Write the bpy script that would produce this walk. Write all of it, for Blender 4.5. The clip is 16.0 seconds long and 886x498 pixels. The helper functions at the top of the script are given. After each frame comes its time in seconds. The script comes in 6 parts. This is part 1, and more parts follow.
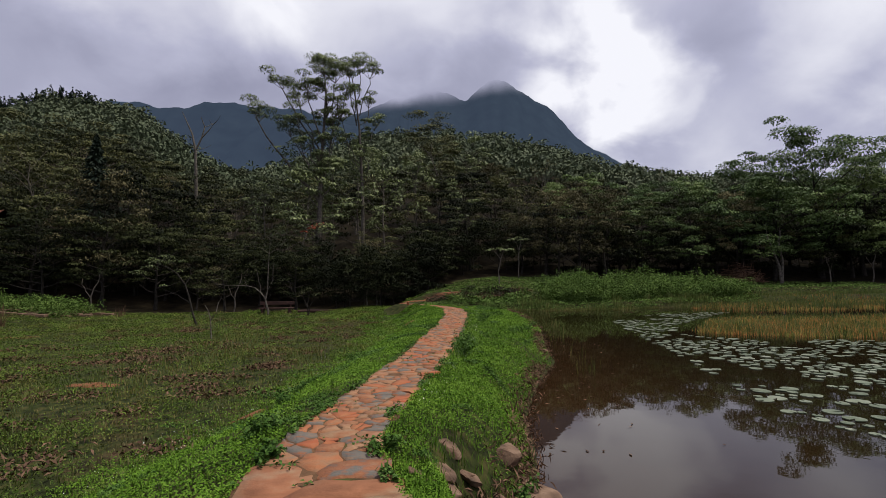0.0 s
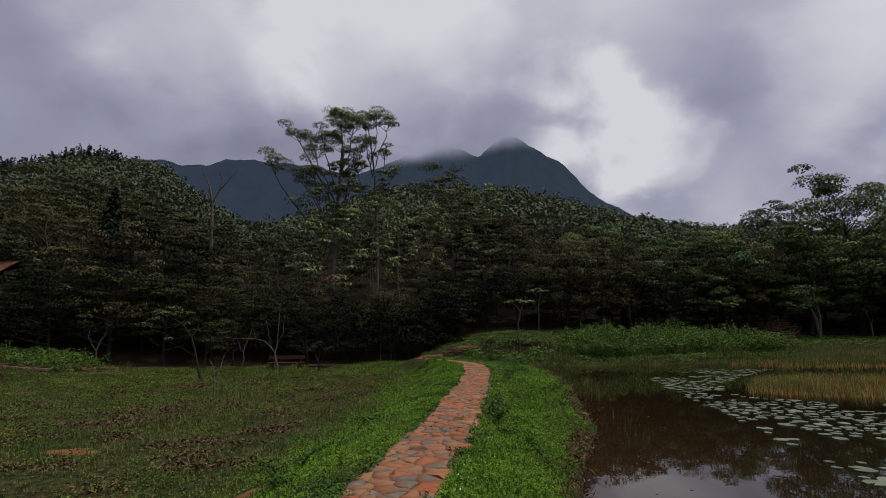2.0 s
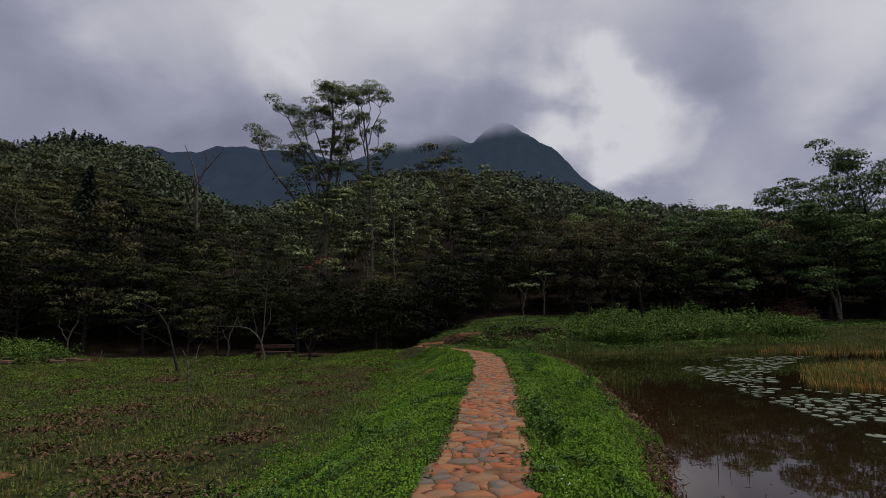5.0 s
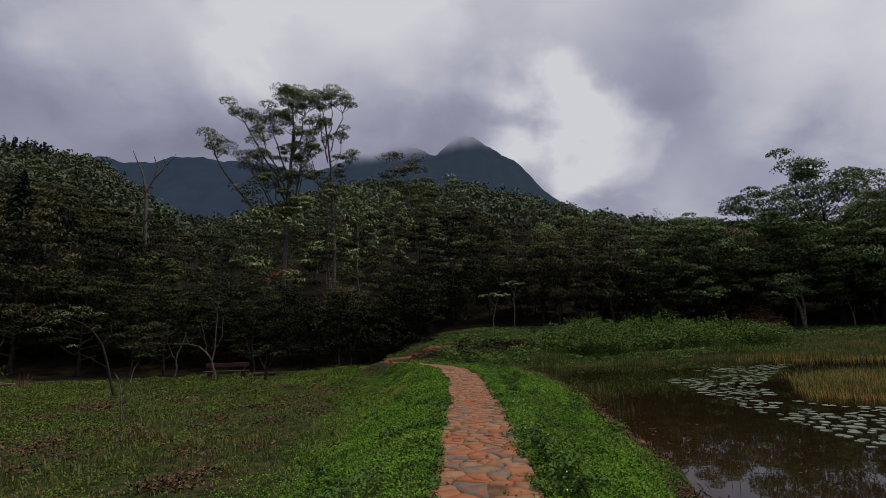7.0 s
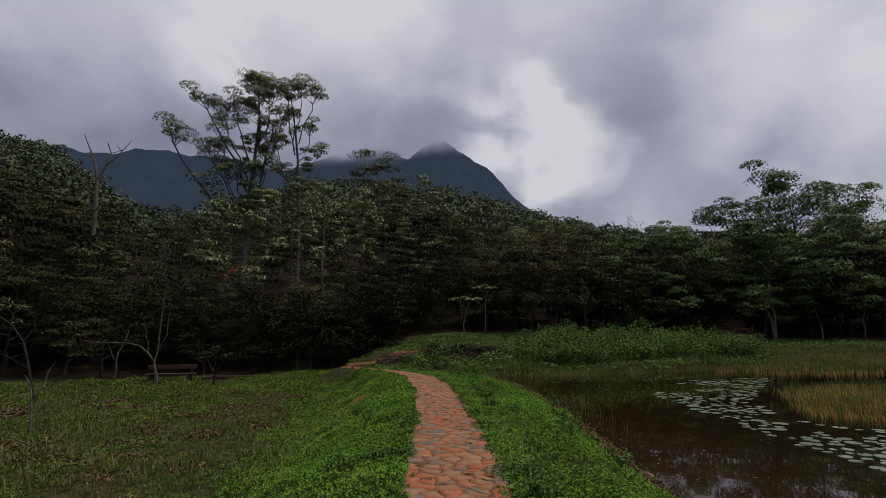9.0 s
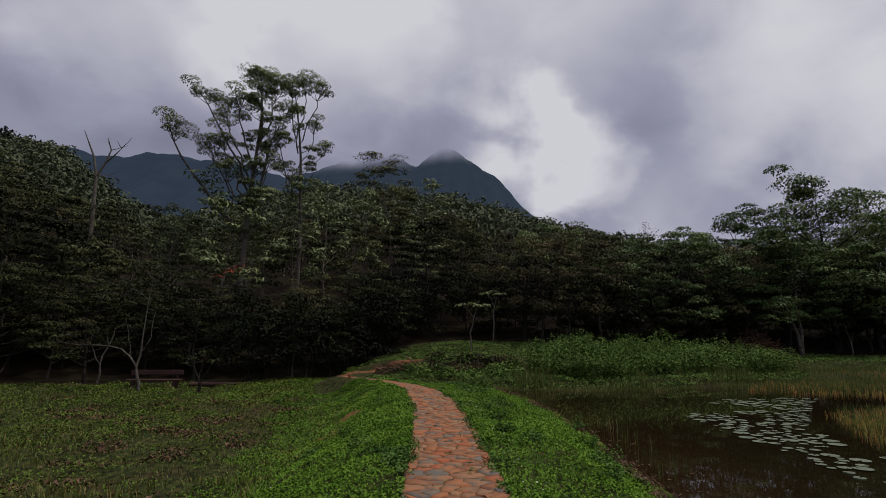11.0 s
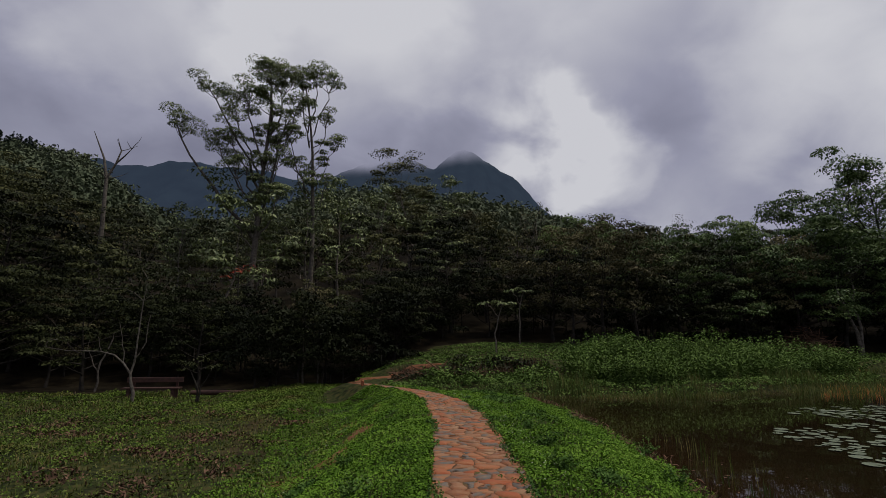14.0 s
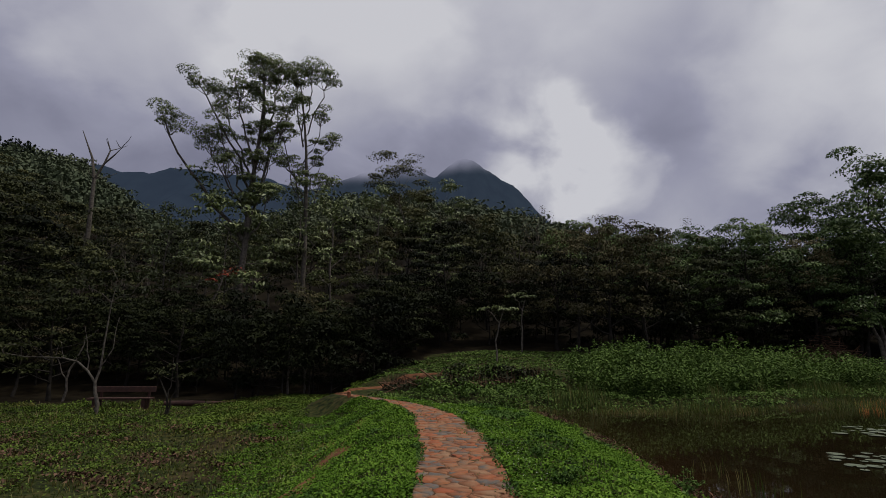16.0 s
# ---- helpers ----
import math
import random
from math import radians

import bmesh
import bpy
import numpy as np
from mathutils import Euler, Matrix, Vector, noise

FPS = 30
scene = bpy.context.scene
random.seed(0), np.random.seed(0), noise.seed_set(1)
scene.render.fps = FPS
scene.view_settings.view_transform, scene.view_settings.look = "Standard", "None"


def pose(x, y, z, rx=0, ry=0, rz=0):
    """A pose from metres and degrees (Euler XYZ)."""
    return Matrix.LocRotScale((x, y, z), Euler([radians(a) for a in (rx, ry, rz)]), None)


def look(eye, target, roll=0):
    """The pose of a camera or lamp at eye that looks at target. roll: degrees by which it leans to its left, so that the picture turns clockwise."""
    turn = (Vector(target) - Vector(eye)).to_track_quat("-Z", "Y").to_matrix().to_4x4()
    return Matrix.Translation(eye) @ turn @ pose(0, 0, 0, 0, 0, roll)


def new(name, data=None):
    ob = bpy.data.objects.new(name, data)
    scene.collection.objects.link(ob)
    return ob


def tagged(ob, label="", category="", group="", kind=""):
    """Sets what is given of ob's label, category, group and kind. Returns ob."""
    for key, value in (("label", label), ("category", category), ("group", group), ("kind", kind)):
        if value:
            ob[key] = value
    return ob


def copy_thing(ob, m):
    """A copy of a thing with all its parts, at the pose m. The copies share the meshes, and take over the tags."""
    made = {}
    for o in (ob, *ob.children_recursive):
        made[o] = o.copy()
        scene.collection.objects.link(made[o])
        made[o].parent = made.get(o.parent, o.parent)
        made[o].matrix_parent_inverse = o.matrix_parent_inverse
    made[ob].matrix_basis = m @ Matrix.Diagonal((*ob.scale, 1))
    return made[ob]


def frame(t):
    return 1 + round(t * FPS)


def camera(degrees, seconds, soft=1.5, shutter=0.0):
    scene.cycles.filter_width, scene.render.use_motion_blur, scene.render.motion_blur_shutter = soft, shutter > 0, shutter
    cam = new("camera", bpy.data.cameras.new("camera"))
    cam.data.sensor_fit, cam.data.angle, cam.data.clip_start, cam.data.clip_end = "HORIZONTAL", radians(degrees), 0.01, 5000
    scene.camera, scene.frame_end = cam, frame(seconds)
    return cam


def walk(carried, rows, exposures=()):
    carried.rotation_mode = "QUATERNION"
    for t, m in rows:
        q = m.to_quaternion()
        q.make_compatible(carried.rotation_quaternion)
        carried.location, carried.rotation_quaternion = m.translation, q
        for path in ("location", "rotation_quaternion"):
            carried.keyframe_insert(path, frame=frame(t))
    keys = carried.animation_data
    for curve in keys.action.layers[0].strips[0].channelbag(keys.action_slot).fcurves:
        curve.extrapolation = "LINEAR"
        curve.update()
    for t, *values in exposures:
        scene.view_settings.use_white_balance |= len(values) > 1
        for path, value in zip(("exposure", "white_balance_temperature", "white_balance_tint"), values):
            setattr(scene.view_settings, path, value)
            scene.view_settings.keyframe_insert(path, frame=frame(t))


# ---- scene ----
cam = camera(81.6, 16.0, soft=0.6)
EXPOSURES = [(0, 0.5), (1, 0.18), (2, -0.02), (3, -0.36), (3.5, -0.34), (4, -0.16), (7, -0.08), (11.5, -0.1), (16, -0.2)]
PATH = [
    (0, (0.01, 0.446, 1.641), (0.011, 2.442, 1.763), -0.7),
    (0.5, (-0.005, 0.763, 1.641), (-0.036, 2.755, 1.817), 0.0),
    (1, (-0.064, 1.13, 1.624), (-0.129, 3.118, 1.838), 0.1),
    (1.5, (-0.167, 1.516, 1.622), (-0.232, 3.498, 1.881), -0.3),
    (2, (-0.273, 1.893, 1.604), (-0.322, 3.865, 1.932), -0.6),
    (2.5, (-0.396, 2.392, 1.593), (-0.465, 4.355, 1.968), -1.2),
    (3, (-0.543, 2.878, 1.559), (-0.631, 4.84, 1.939), -2.0),
    (3.5, (-0.646, 3.408, 1.556), (-0.744, 5.379, 1.88), -2.7),
    (4, (-0.719, 3.96, 1.515), (-0.801, 5.938, 1.8), -1.8),
    (4.2, (-0.744, 4.161, 1.529), (-0.818, 6.14, 1.807), -1.5),
    (6.3, (-1.01, 5.928, 1.56), (-0.942, 7.904, 1.861), -1.6),
    (6.5, (-1.041, 6.132, 1.556), (-0.963, 8.106, 1.87), -1.8),
    (7, (-1.057, 6.619, 1.592), (-0.94, 8.59, 1.914), -1.9),
    (7.5, (-1.061, 7.082, 1.575), (-0.917, 9.051, 1.892), -2.0),
    (8, (-1.035, 7.556, 1.574), (-0.866, 9.523, 1.89), -1.6),
    (8.5, (-1.03, 8.031, 1.607), (-0.825, 9.994, 1.931), -1.1),
    (9, (-0.976, 8.559, 1.584), (-0.742, 10.516, 1.921), -0.6),
    (9.2, (-0.946, 8.753, 1.582), (-0.707, 10.708, 1.928), -0.6),
    (11.3, (-0.713, 10.964, 1.599), (-0.512, 12.918, 1.975), 0.7),
    (11.5, (-0.741, 11.121, 1.598), (-0.542, 13.074, 1.98), 0.9),
    (12, (-0.779, 11.575, 1.606), (-0.615, 13.533, 1.982), 0.6),
    (12.5, (-0.759, 12.045, 1.627), (-0.615, 14.006, 1.994), -0.5),
    (13, (-0.682, 12.545, 1.599), (-0.551, 14.506, 1.968), -1.5),
    (13.5, (-0.621, 12.965, 1.626), (-0.5, 14.924, 2.007), -0.7),
    (14, (-0.553, 13.458, 1.584), (-0.419, 15.418, 1.96), -0.1),
    (14.5, (-0.487, 13.962, 1.601), (-0.327, 15.918, 1.985), 0.4),
    (15, (-0.375, 14.459, 1.57), (-0.204, 16.41, 1.972), 0.3),
    (15.5, (-0.3, 14.928, 1.577), (-0.151, 16.879, 1.992), 0.2),
    (16, (-0.228, 15.484, 1.55), (-0.097, 17.437, 1.958), 0.2),
]
walk(cam, [(t, look(eye, target, roll)) for t, eye, target, roll in PATH], EXPOSURES)

# ---- world, sun, light ----
world = bpy.data.worlds.new("overcast_sky")
scene.world = world
world.use_nodes = True
wt = world.node_tree
wt.nodes.clear()


def wmath(op, a, b=None, clamp=False):
    n = wt.nodes.new("ShaderNodeMath")
    n.operation = op
    n.use_clamp = clamp
    for i, v in enumerate((a, b)):
        if v is None:
            continue
        if isinstance(v, (int, float)):
            n.inputs[i].default_value = v
        else:
            wt.links.new(v, n.inputs[i])
    return n.outputs[0]


SUN_EL, SUN_AZ = radians(67), radians(98)
sky = wt.nodes.new("ShaderNodeTexSky")
sky.sky_type = "NISHITA"
sky.sun_disc = False
sky.sun_elevation, sky.sun_rotation = SUN_EL, SUN_AZ
coord = wt.nodes.new("ShaderNodeTexCoord")
sep = wt.nodes.new("ShaderNodeSeparateXYZ")
wt.links.new(coord.outputs["Generated"], sep.inputs[0])
# cloud layer seen in perspective: the direction is laid on a plane overhead
den = wmath("ADD", wmath("MAXIMUM", sep.outputs[2], 0.0), 0.55)
flat = wt.nodes.new("ShaderNodeCombineXYZ")
wt.links.new(wmath("DIVIDE", sep.outputs[0], den), flat.inputs[0])
wt.links.new(wmath("DIVIDE", sep.outputs[1], den), flat.inputs[1])
flat.inputs[2].default_value = 3.7


def wnoise(scale, detail, rough, distort=0.0):
    n = wt.nodes.new("ShaderNodeTexNoise")
    n.inputs["Scale"].default_value = scale
    n.inputs["Detail"].default_value = detail
    n.inputs["Roughness"].default_value = rough
    n.inputs["Distortion"].default_value = distort
    wt.links.new(flat.outputs[0], n.inputs["Vector"])
    return n.outputs["Fac"]


big = wnoise(2.6, 3, 0.45, 0.2)
fine = wnoise(6.5, 5, 0.5, 0.25)


def bright(direction, near, far, gain):
    """A thin place in the cloud round a direction, ragged by the fine noise."""
    dot = wt.nodes.new("ShaderNodeVectorMath")
    dot.operation = "DOT_PRODUCT"
    wt.links.new(coord.outputs["Generated"], dot.inputs[0])
    dot.inputs[1].default_value = Vector(direction).normalized()
    d = wmath("ADD", dot.outputs["Value"], wmath("MULTIPLY", wmath("SUBTRACT", fine, 0.5), 0.026))
    m = wt.nodes.new("ShaderNodeMapRange")
    m.interpolation_type = "SMOOTHSTEP"
    wt.links.new(d, m.inputs["Value"])
    m.inputs["From Min"].default_value = math.cos(radians(far))
    m.inputs["From Max"].default_value = math.cos(radians(near))
    m.inputs["To Max"].default_value = gain
    return m.outputs["Result"]


light = wmath("ADD", wmath("MULTIPLY", big, 0.8), wmath("MULTIPLY", fine, 0.45))
light = wmath("SUBTRACT", light, 0.2)
for direction, near, far, gain in (
    ((0.271, 0.889, 0.369), 0.0, 8.5, 0.32),
    ((0.335, 0.882, 0.333), 0.0, 8.5, 0.28),
    ((0.225, 0.885, 0.407), 0.0, 7.5, 0.17),
    ((-0.12, 0.841, 0.527), 0.0, 15.0, 0.42),
    ((-0.414, 0.754, 0.51), 0.0, 14.0, 0.42),
    ((0.655, 0.634, 0.411), 0.0, 15.0, 0.38),
    ((-0.006, 0.926, 0.377), 0.0, 13.0, -0.2),
    ((0.438, 0.789, 0.432), 0.0, 11.0, -0.14),
    ((-0.532, 0.757, 0.381), 0.0, 15.0, -0.14),
    ((0.2, 0.3, 0.93), 10.0, 55.0, 0.4),
):
    light = wmath("ADD", light, bright(direction, near, far, gain))
ramp = wt.nodes.new("ShaderNodeValToRGB")
ramp.color_ramp.elements[0].position, ramp.color_ramp.elements[0].color = 0.0, (0.168, 0.17, 0.245, 1)
ramp.color_ramp.elements[1].position, ramp.color_ramp.elements[1].color = 1.0, (0.69, 0.69, 0.735, 1)
mid = ramp.color_ramp.elements.new(0.45)
mid.color = (0.345, 0.348, 0.45, 1)
wt.links.new(light, ramp.inputs[0])
bg_cloud = wt.nodes.new("ShaderNodeBackground")
wt.links.new(ramp.outputs[0], bg_cloud.inputs["Color"])
bg_cloud.inputs["Strength"].default_value = 1.0
bg_sky = wt.nodes.new("ShaderNodeBackground")
wt.links.new(sky.outputs[0], bg_sky.inputs["Color"])
bg_sky.inputs["Strength"].default_value = 0.05
both = wt.nodes.new("ShaderNodeMixShader")
both.inputs[0].default_value = 0.93
out = wt.nodes.new("ShaderNodeOutputWorld")
wt.links.new(bg_sky.outputs[0], both.inputs[1])
wt.links.new(bg_cloud.outputs[0], both.inputs[2])
wt.links.new(both.outputs[0], out.inputs["Surface"])

sun_data = bpy.data.lights.new("sun", "SUN")
sun_data.energy, sun_data.angle, sun_data.color = 2.35, radians(12), (1.0, 0.95, 0.86)
sun = new("sun", sun_data)
sun_dir = Vector((math.sin(SUN_AZ) * math.cos(SUN_EL), math.cos(SUN_AZ) * math.cos(SUN_EL), math.sin(SUN_EL)))
sun.matrix_world = look(sun_dir * 100, (0, 0, 0))


# ---- materials ----
def material(name, stops, rough=0.7, scale=3.0, detail=5.0, bump=0.0, bump_scale=40.0, random_from="", spread=0.0, metal=0.0, spec=0.5, through_light=0.0, second=None, inner=1.0):
    """stops: (position, colour) of a noise-driven ramp. random_from: 'object' or 'island', which shifts the ramp by spread.
    second: (stops, scale, amount): a larger pattern mixed in."""
    m = bpy.data.materials.new(name)
    m.use_nodes = True
    t = m.node_tree
    b = t.nodes["Principled BSDF"]
    b.inputs["Roughness"].default_value = rough
    b.inputs["Metallic"].default_value = metal
    b.inputs["Specular IOR Level"].default_value = spec
    c = t.nodes.new("ShaderNodeNewGeometry")
    n = t.nodes.new("ShaderNodeTexNoise")
    n.inputs["Scale"].default_value, n.inputs["Detail"].default_value = scale, detail
    t.links.new(c.outputs["Position"], n.inputs["Vector"])
    fac = n.outputs["Fac"]
    if random_from:
        if random_from == "object":
            src = t.nodes.new("ShaderNodeObjectInfo").outputs["Random"]
        elif random_from == "both":
            mixed = t.nodes.new("ShaderNodeMath")
            mixed.operation = "MULTIPLY_ADD"
            t.links.new(c.outputs["Random Per Island"], mixed.inputs[0])
            mixed.inputs[1].default_value = 0.4
            whole = t.nodes.new("ShaderNodeMath")
            whole.operation = "MULTIPLY"
            t.links.new(t.nodes.new("ShaderNodeObjectInfo").outputs["Random"], whole.inputs[0])
            whole.inputs[1].default_value = 0.6
            t.links.new(whole.outputs[0], mixed.inputs[2])
            src = mixed.outputs[0]
        else:
            src = c.outputs["Random Per Island"]
        a = t.nodes.new("ShaderNodeMath")
        a.operation = "MULTIPLY_ADD"
        t.links.new(src, a.inputs[0])
        a.inputs[1].default_value, a.inputs[2].default_value = spread, -spread / 2
        a2 = t.nodes.new("ShaderNodeMath")
        a2.operation = "MULTIPLY_ADD"
        t.links.new(fac, a2.inputs[0])
        a2.inputs[1].default_value = inner
        a.inputs[2].default_value += 0.5 * (1 - inner)
        t.links.new(a.outputs[0], a2.inputs[2])
        fac = a2.outputs[0]

    def ramp_of(source, points):
        r = t.nodes.new("ShaderNodeValToRGB")
        e = r.color_ramp.elements
        e[0].position, e[0].color = points[0][0], (*points[0][1], 1)
        e[1].position, e[1].color = points[-1][0], (*points[-1][1], 1)
        for p, col in points[1:-1]:
            e.new(p).color = (*col, 1)
        t.links.new(source, r.inputs[0])
        return r.outputs[0]

    col = ramp_of(fac, stops)
    if second:
        s_stops, s_scale, s_low, s_high = second
        n2 = t.nodes.new("ShaderNodeTexNoise")
        n2.inputs["Scale"].default_value, n2.inputs["Detail"].default_value = s_scale, 4
        t.links.new(c.outputs["Position"], n2.inputs["Vector"])
        mr = t.nodes.new("ShaderNodeMapRange")
        mr.inputs["From Min"].default_value, mr.inputs["From Max"].default_value = s_low, s_high
        t.links.new(n2.outputs["Fac"], mr.inputs["Value"])
        mx = t.nodes.new("ShaderNodeMix")
        mx.data_type = "RGBA"
        t.links.new(mr.outputs["Result"], mx.inputs["Factor"])
        t.links.new(col, mx.inputs["A"])
        t.links.new(ramp_of(fac, s_stops), mx.inputs["B"])
        col = mx.outputs["Result"]
    t.links.new(col, b.inputs["Base Color"])
    if bump:
        n3 = t.nodes.new("ShaderNodeTexNoise")
        n3.inputs["Scale"].default_value, n3.inputs["Detail"].default_value = bump_scale, 6
        t.links.new(c.outputs["Position"], n3.inputs["Vector"])
        bp = t.nodes.new("ShaderNodeBump")
        bp.inputs["Strength"].default_value, bp.inputs["Distance"].default_value = bump, 0.02
        t.links.new(n3.outputs["Fac"], bp.inputs["Height"])
        t.links.new(bp.outputs[0], b.inputs["Normal"])
    if through_light:
        tr = t.nodes.new("ShaderNodeBsdfTranslucent")
        t.links.new(col, tr.inputs["Color"])
        ms = t.nodes.new("ShaderNodeMixShader")
        ms.inputs[0].default_value = through_light
        t.links.new(b.outputs[0], ms.inputs[1])
        t.links.new(tr.outputs[0], ms.inputs[2])
        t.links.new(ms.outputs[0], t.nodes["Material Output"].inputs["Surface"])
    return m


def leaf_material(name, dark, mid_c, pale, rough=0.6, spread=0.9, scale=0.35, spec=0.06, source="island"):
    return material(name, [(0.15, dark), (0.5, mid_c), (0.9, pale)], rough=rough, scale=scale, detail=3, random_from=source, spread=spread, through_light=0.06, spec=spec)


M_GROUND = material(
    "meadow_soil", [(0.35, (0.010, 0.012, 0.004)), (0.5, (0.026, 0.034, 0.008)), (0.65, (0.055, 0.05, 0.016))], rough=0.95, scale=5.0, detail=8, bump=0.9, bump_scale=9, spec=0.1,
    second=([(0.35, (0.02, 0.014, 0.006)), (0.65, (0.06, 0.042, 0.019))], 0.6, 0.53, 0.68))
M_JOINT = material("joint_earth", [(0.3, (0.07, 0.042, 0.024)), (0.55, (0.14, 0.075, 0.04)), (0.75, (0.2, 0.125, 0.075))], rough=1.0, scale=5, detail=9, bump=0.9, bump_scale=24, spec=0.1,
                   second=([(0.3, (0.03, 0.05, 0.012)), (0.7, (0.07, 0.09, 0.025))], 1.7, 0.56, 0.68))
# humus made near black, with the shade under the trees in its colour
M_SHADED_HUMUS = material("shaded_forest_humus", [(0.3, (0.008, 0.006, 0.004)), (0.6, (0.018, 0.014, 0.008)), (0.8, (0.03, 0.024, 0.013))], rough=1.0, scale=1.5, detail=8, bump=0.8, bump_scale=8, spec=0.05)
M_EARTH = material("red_earth", [(0.3, (0.08, 0.035, 0.018)), (0.55, (0.17, 0.07, 0.032)), (0.75, (0.2, 0.11, 0.06))], rough=0.95, scale=3, detail=9, bump=0.8, bump_scale=18, spec=0.15)
STONE_STOPS = [(0.1, (0.30, 0.085, 0.035)), (0.3, (0.31, 0.125, 0.055)), (0.44, (0.24, 0.135, 0.075)), (0.53, (0.15, 0.12, 0.095)), (0.59, (0.12, 0.11, 0.095)), (0.68, (0.24, 0.09, 0.04)), (0.9, (0.29, 0.165, 0.09))]
M_STONE = material("flagstone", STONE_STOPS, rough=0.88, scale=6, detail=10, bump=0.55, bump_scale=34, random_from="object", spread=0.75, inner=0.65, spec=0.3,
                   second=([(0.3, (0.12, 0.085, 0.06)), (0.7, (0.20, 0.14, 0.10))], 2.6, 0.6, 0.78))
M_STONE_JOINED = material("flagstone_far", STONE_STOPS, rough=0.88, scale=6, detail=10, bump=0.55, bump_scale=34, random_from="island", spread=0.75, inner=0.65, spec=0.3,
                          second=([(0.3, (0.12, 0.085, 0.06)), (0.7, (0.20, 0.14, 0.10))], 2.6, 0.6, 0.78))
M_SLAB = material("worn_slab", [(0.3, (0.19, 0.08, 0.042)), (0.5, (0.27, 0.115, 0.06)), (0.7, (0.3, 0.175, 0.105))], rough=0.92, scale=3.2, detail=10, bump=0.6, bump_scale=14, spec=0.15,
                  second=([(0.3, (0.24, 0.155, 0.09)), (0.7, (0.3, 0.21, 0.13))], 1.6, 0.5, 0.66))
M_ROCK = material("shore_rock", [(0.3, (0.07, 0.045, 0.03)), (0.5, (0.15, 0.092, 0.06)), (0.7, (0.23, 0.15, 0.10))], rough=0.9, scale=5, detail=10, bump=0.9, bump_scale=18, spec=0.2)
# grey bark darkened: shade below the canopy is mixed into its tone
M_SHADED_BARK = material("shaded_grey_bark", [(0.3, (0.012, 0.010, 0.008)), (0.7, (0.04, 0.034, 0.027))], rough=0.9, scale=5, detail=8, bump=0.8, bump_scale=22, spec=0.2)
M_PALE_BARK = material("pale_bark", [(0.3, (0.05, 0.042, 0.034)), (0.7, (0.18, 0.158, 0.13))], rough=0.9, scale=6, detail=8, bump=0.6, bump_scale=22, spec=0.2)
# dark green lowered further, so the colour carries shade within the lower crowns
M_SHADED_LEAF = leaf_material("shaded_dark_leaf", (0.0045, 0.0065, 0.0025), (0.0135, 0.0175, 0.006), (0.056, 0.063, 0.023), spread=0.85, source="both")
M_OLIVE_LEAF = leaf_material("olive_leaf", (0.014, 0.018, 0.007), (0.041, 0.048, 0.017), (0.115, 0.115, 0.042), spread=0.85, rough=0.55, spec=0.1, source="both")
M_FRESH_LEAF = leaf_material("fresh_leaf", (0.026, 0.046, 0.014), (0.076, 0.122, 0.036), (0.20, 0.26, 0.085), spread=0.75, rough=0.5, spec=0.12, source="both")
M_RUSTY_LEAF = leaf_material("rusty_leaf", (0.036, 0.033, 0.016), (0.10, 0.09, 0.044), (0.19, 0.165, 0.08), source="both")
M_TALL_LEAF = leaf_material("pale_green_leaf", (0.06, 0.082, 0.03), (0.15, 0.185, 0.068), (0.25, 0.29, 0.12), spread=0.6, rough=0.5, spec=0.25)
M_RED_LEAF = leaf_material("red_leaf", (0.10, 0.015, 0.01), (0.22, 0.04, 0.025), (0.30, 0.09, 0.05))
# lightened and greyed: haze over the hillside is put into this leaf colour
M_HAZED_LEAF = leaf_material("hazed_hill_leaf", (0.036, 0.05, 0.027), (0.08, 0.1, 0.056), (0.14, 0.155, 0.092), scale=0.03, spread=0.5)
# near black: the shade below the crowns is put into the shrubs' leaves
M_SHADED_SHRUB_LEAF = leaf_material("shaded_shrub_leaf", (0.004, 0.006, 0.002), (0.010, 0.013, 0.004), (0.03, 0.036, 0.012), spread=0.8, source="both")
M_CONIFER = leaf_material("conifer_needles", (0.012, 0.02, 0.014), (0.022, 0.034, 0.024), (0.038, 0.052, 0.036))
M_COVER = leaf_material("ground_cover_leaf", (0.036, 0.08, 0.007), (0.088, 0.178, 0.015), (0.165, 0.275, 0.034), scale=0.9, spread=0.55)
M_COVER_DARK = leaf_material("weed_leaf", (0.024, 0.055, 0.010), (0.055, 0.115, 0.02), (0.12, 0.19, 0.05), scale=0.9, spread=0.6)
M_LAWN = material("lawn_blade", [(0.25, (0.05, 0.068, 0.010)), (0.5, (0.092, 0.124, 0.019)), (0.75, (0.17, 0.13, 0.04))], rough=0.6, scale=0.5, random_from="island", spread=0.5, through_light=0.25, spec=0.3,
                  second=([(0.3, (0.10, 0.075, 0.035)), (0.7, (0.16, 0.12, 0.06))], 0.35, 0.56, 0.72))
M_LAWN_WEED = material("lawn_weed_leaf", [(0.15, (0.03, 0.052, 0.008)), (0.5, (0.075, 0.122, 0.016)), (0.9, (0.15, 0.21, 0.038))], rough=0.6, scale=0.5, detail=4, random_from="island", spread=0.6, through_light=0.08, spec=0.06,
                       second=([(0.15, (0.036, 0.03, 0.01)), (0.5, (0.095, 0.075, 0.022)), (0.9, (0.17, 0.13, 0.045))], 0.55, 0.55, 0.72))
M_BUSH = leaf_material("thicket_leaf", (0.03, 0.055, 0.01), (0.082, 0.14, 0.028), (0.15, 0.22, 0.055), scale=0.8, spread=0.55)
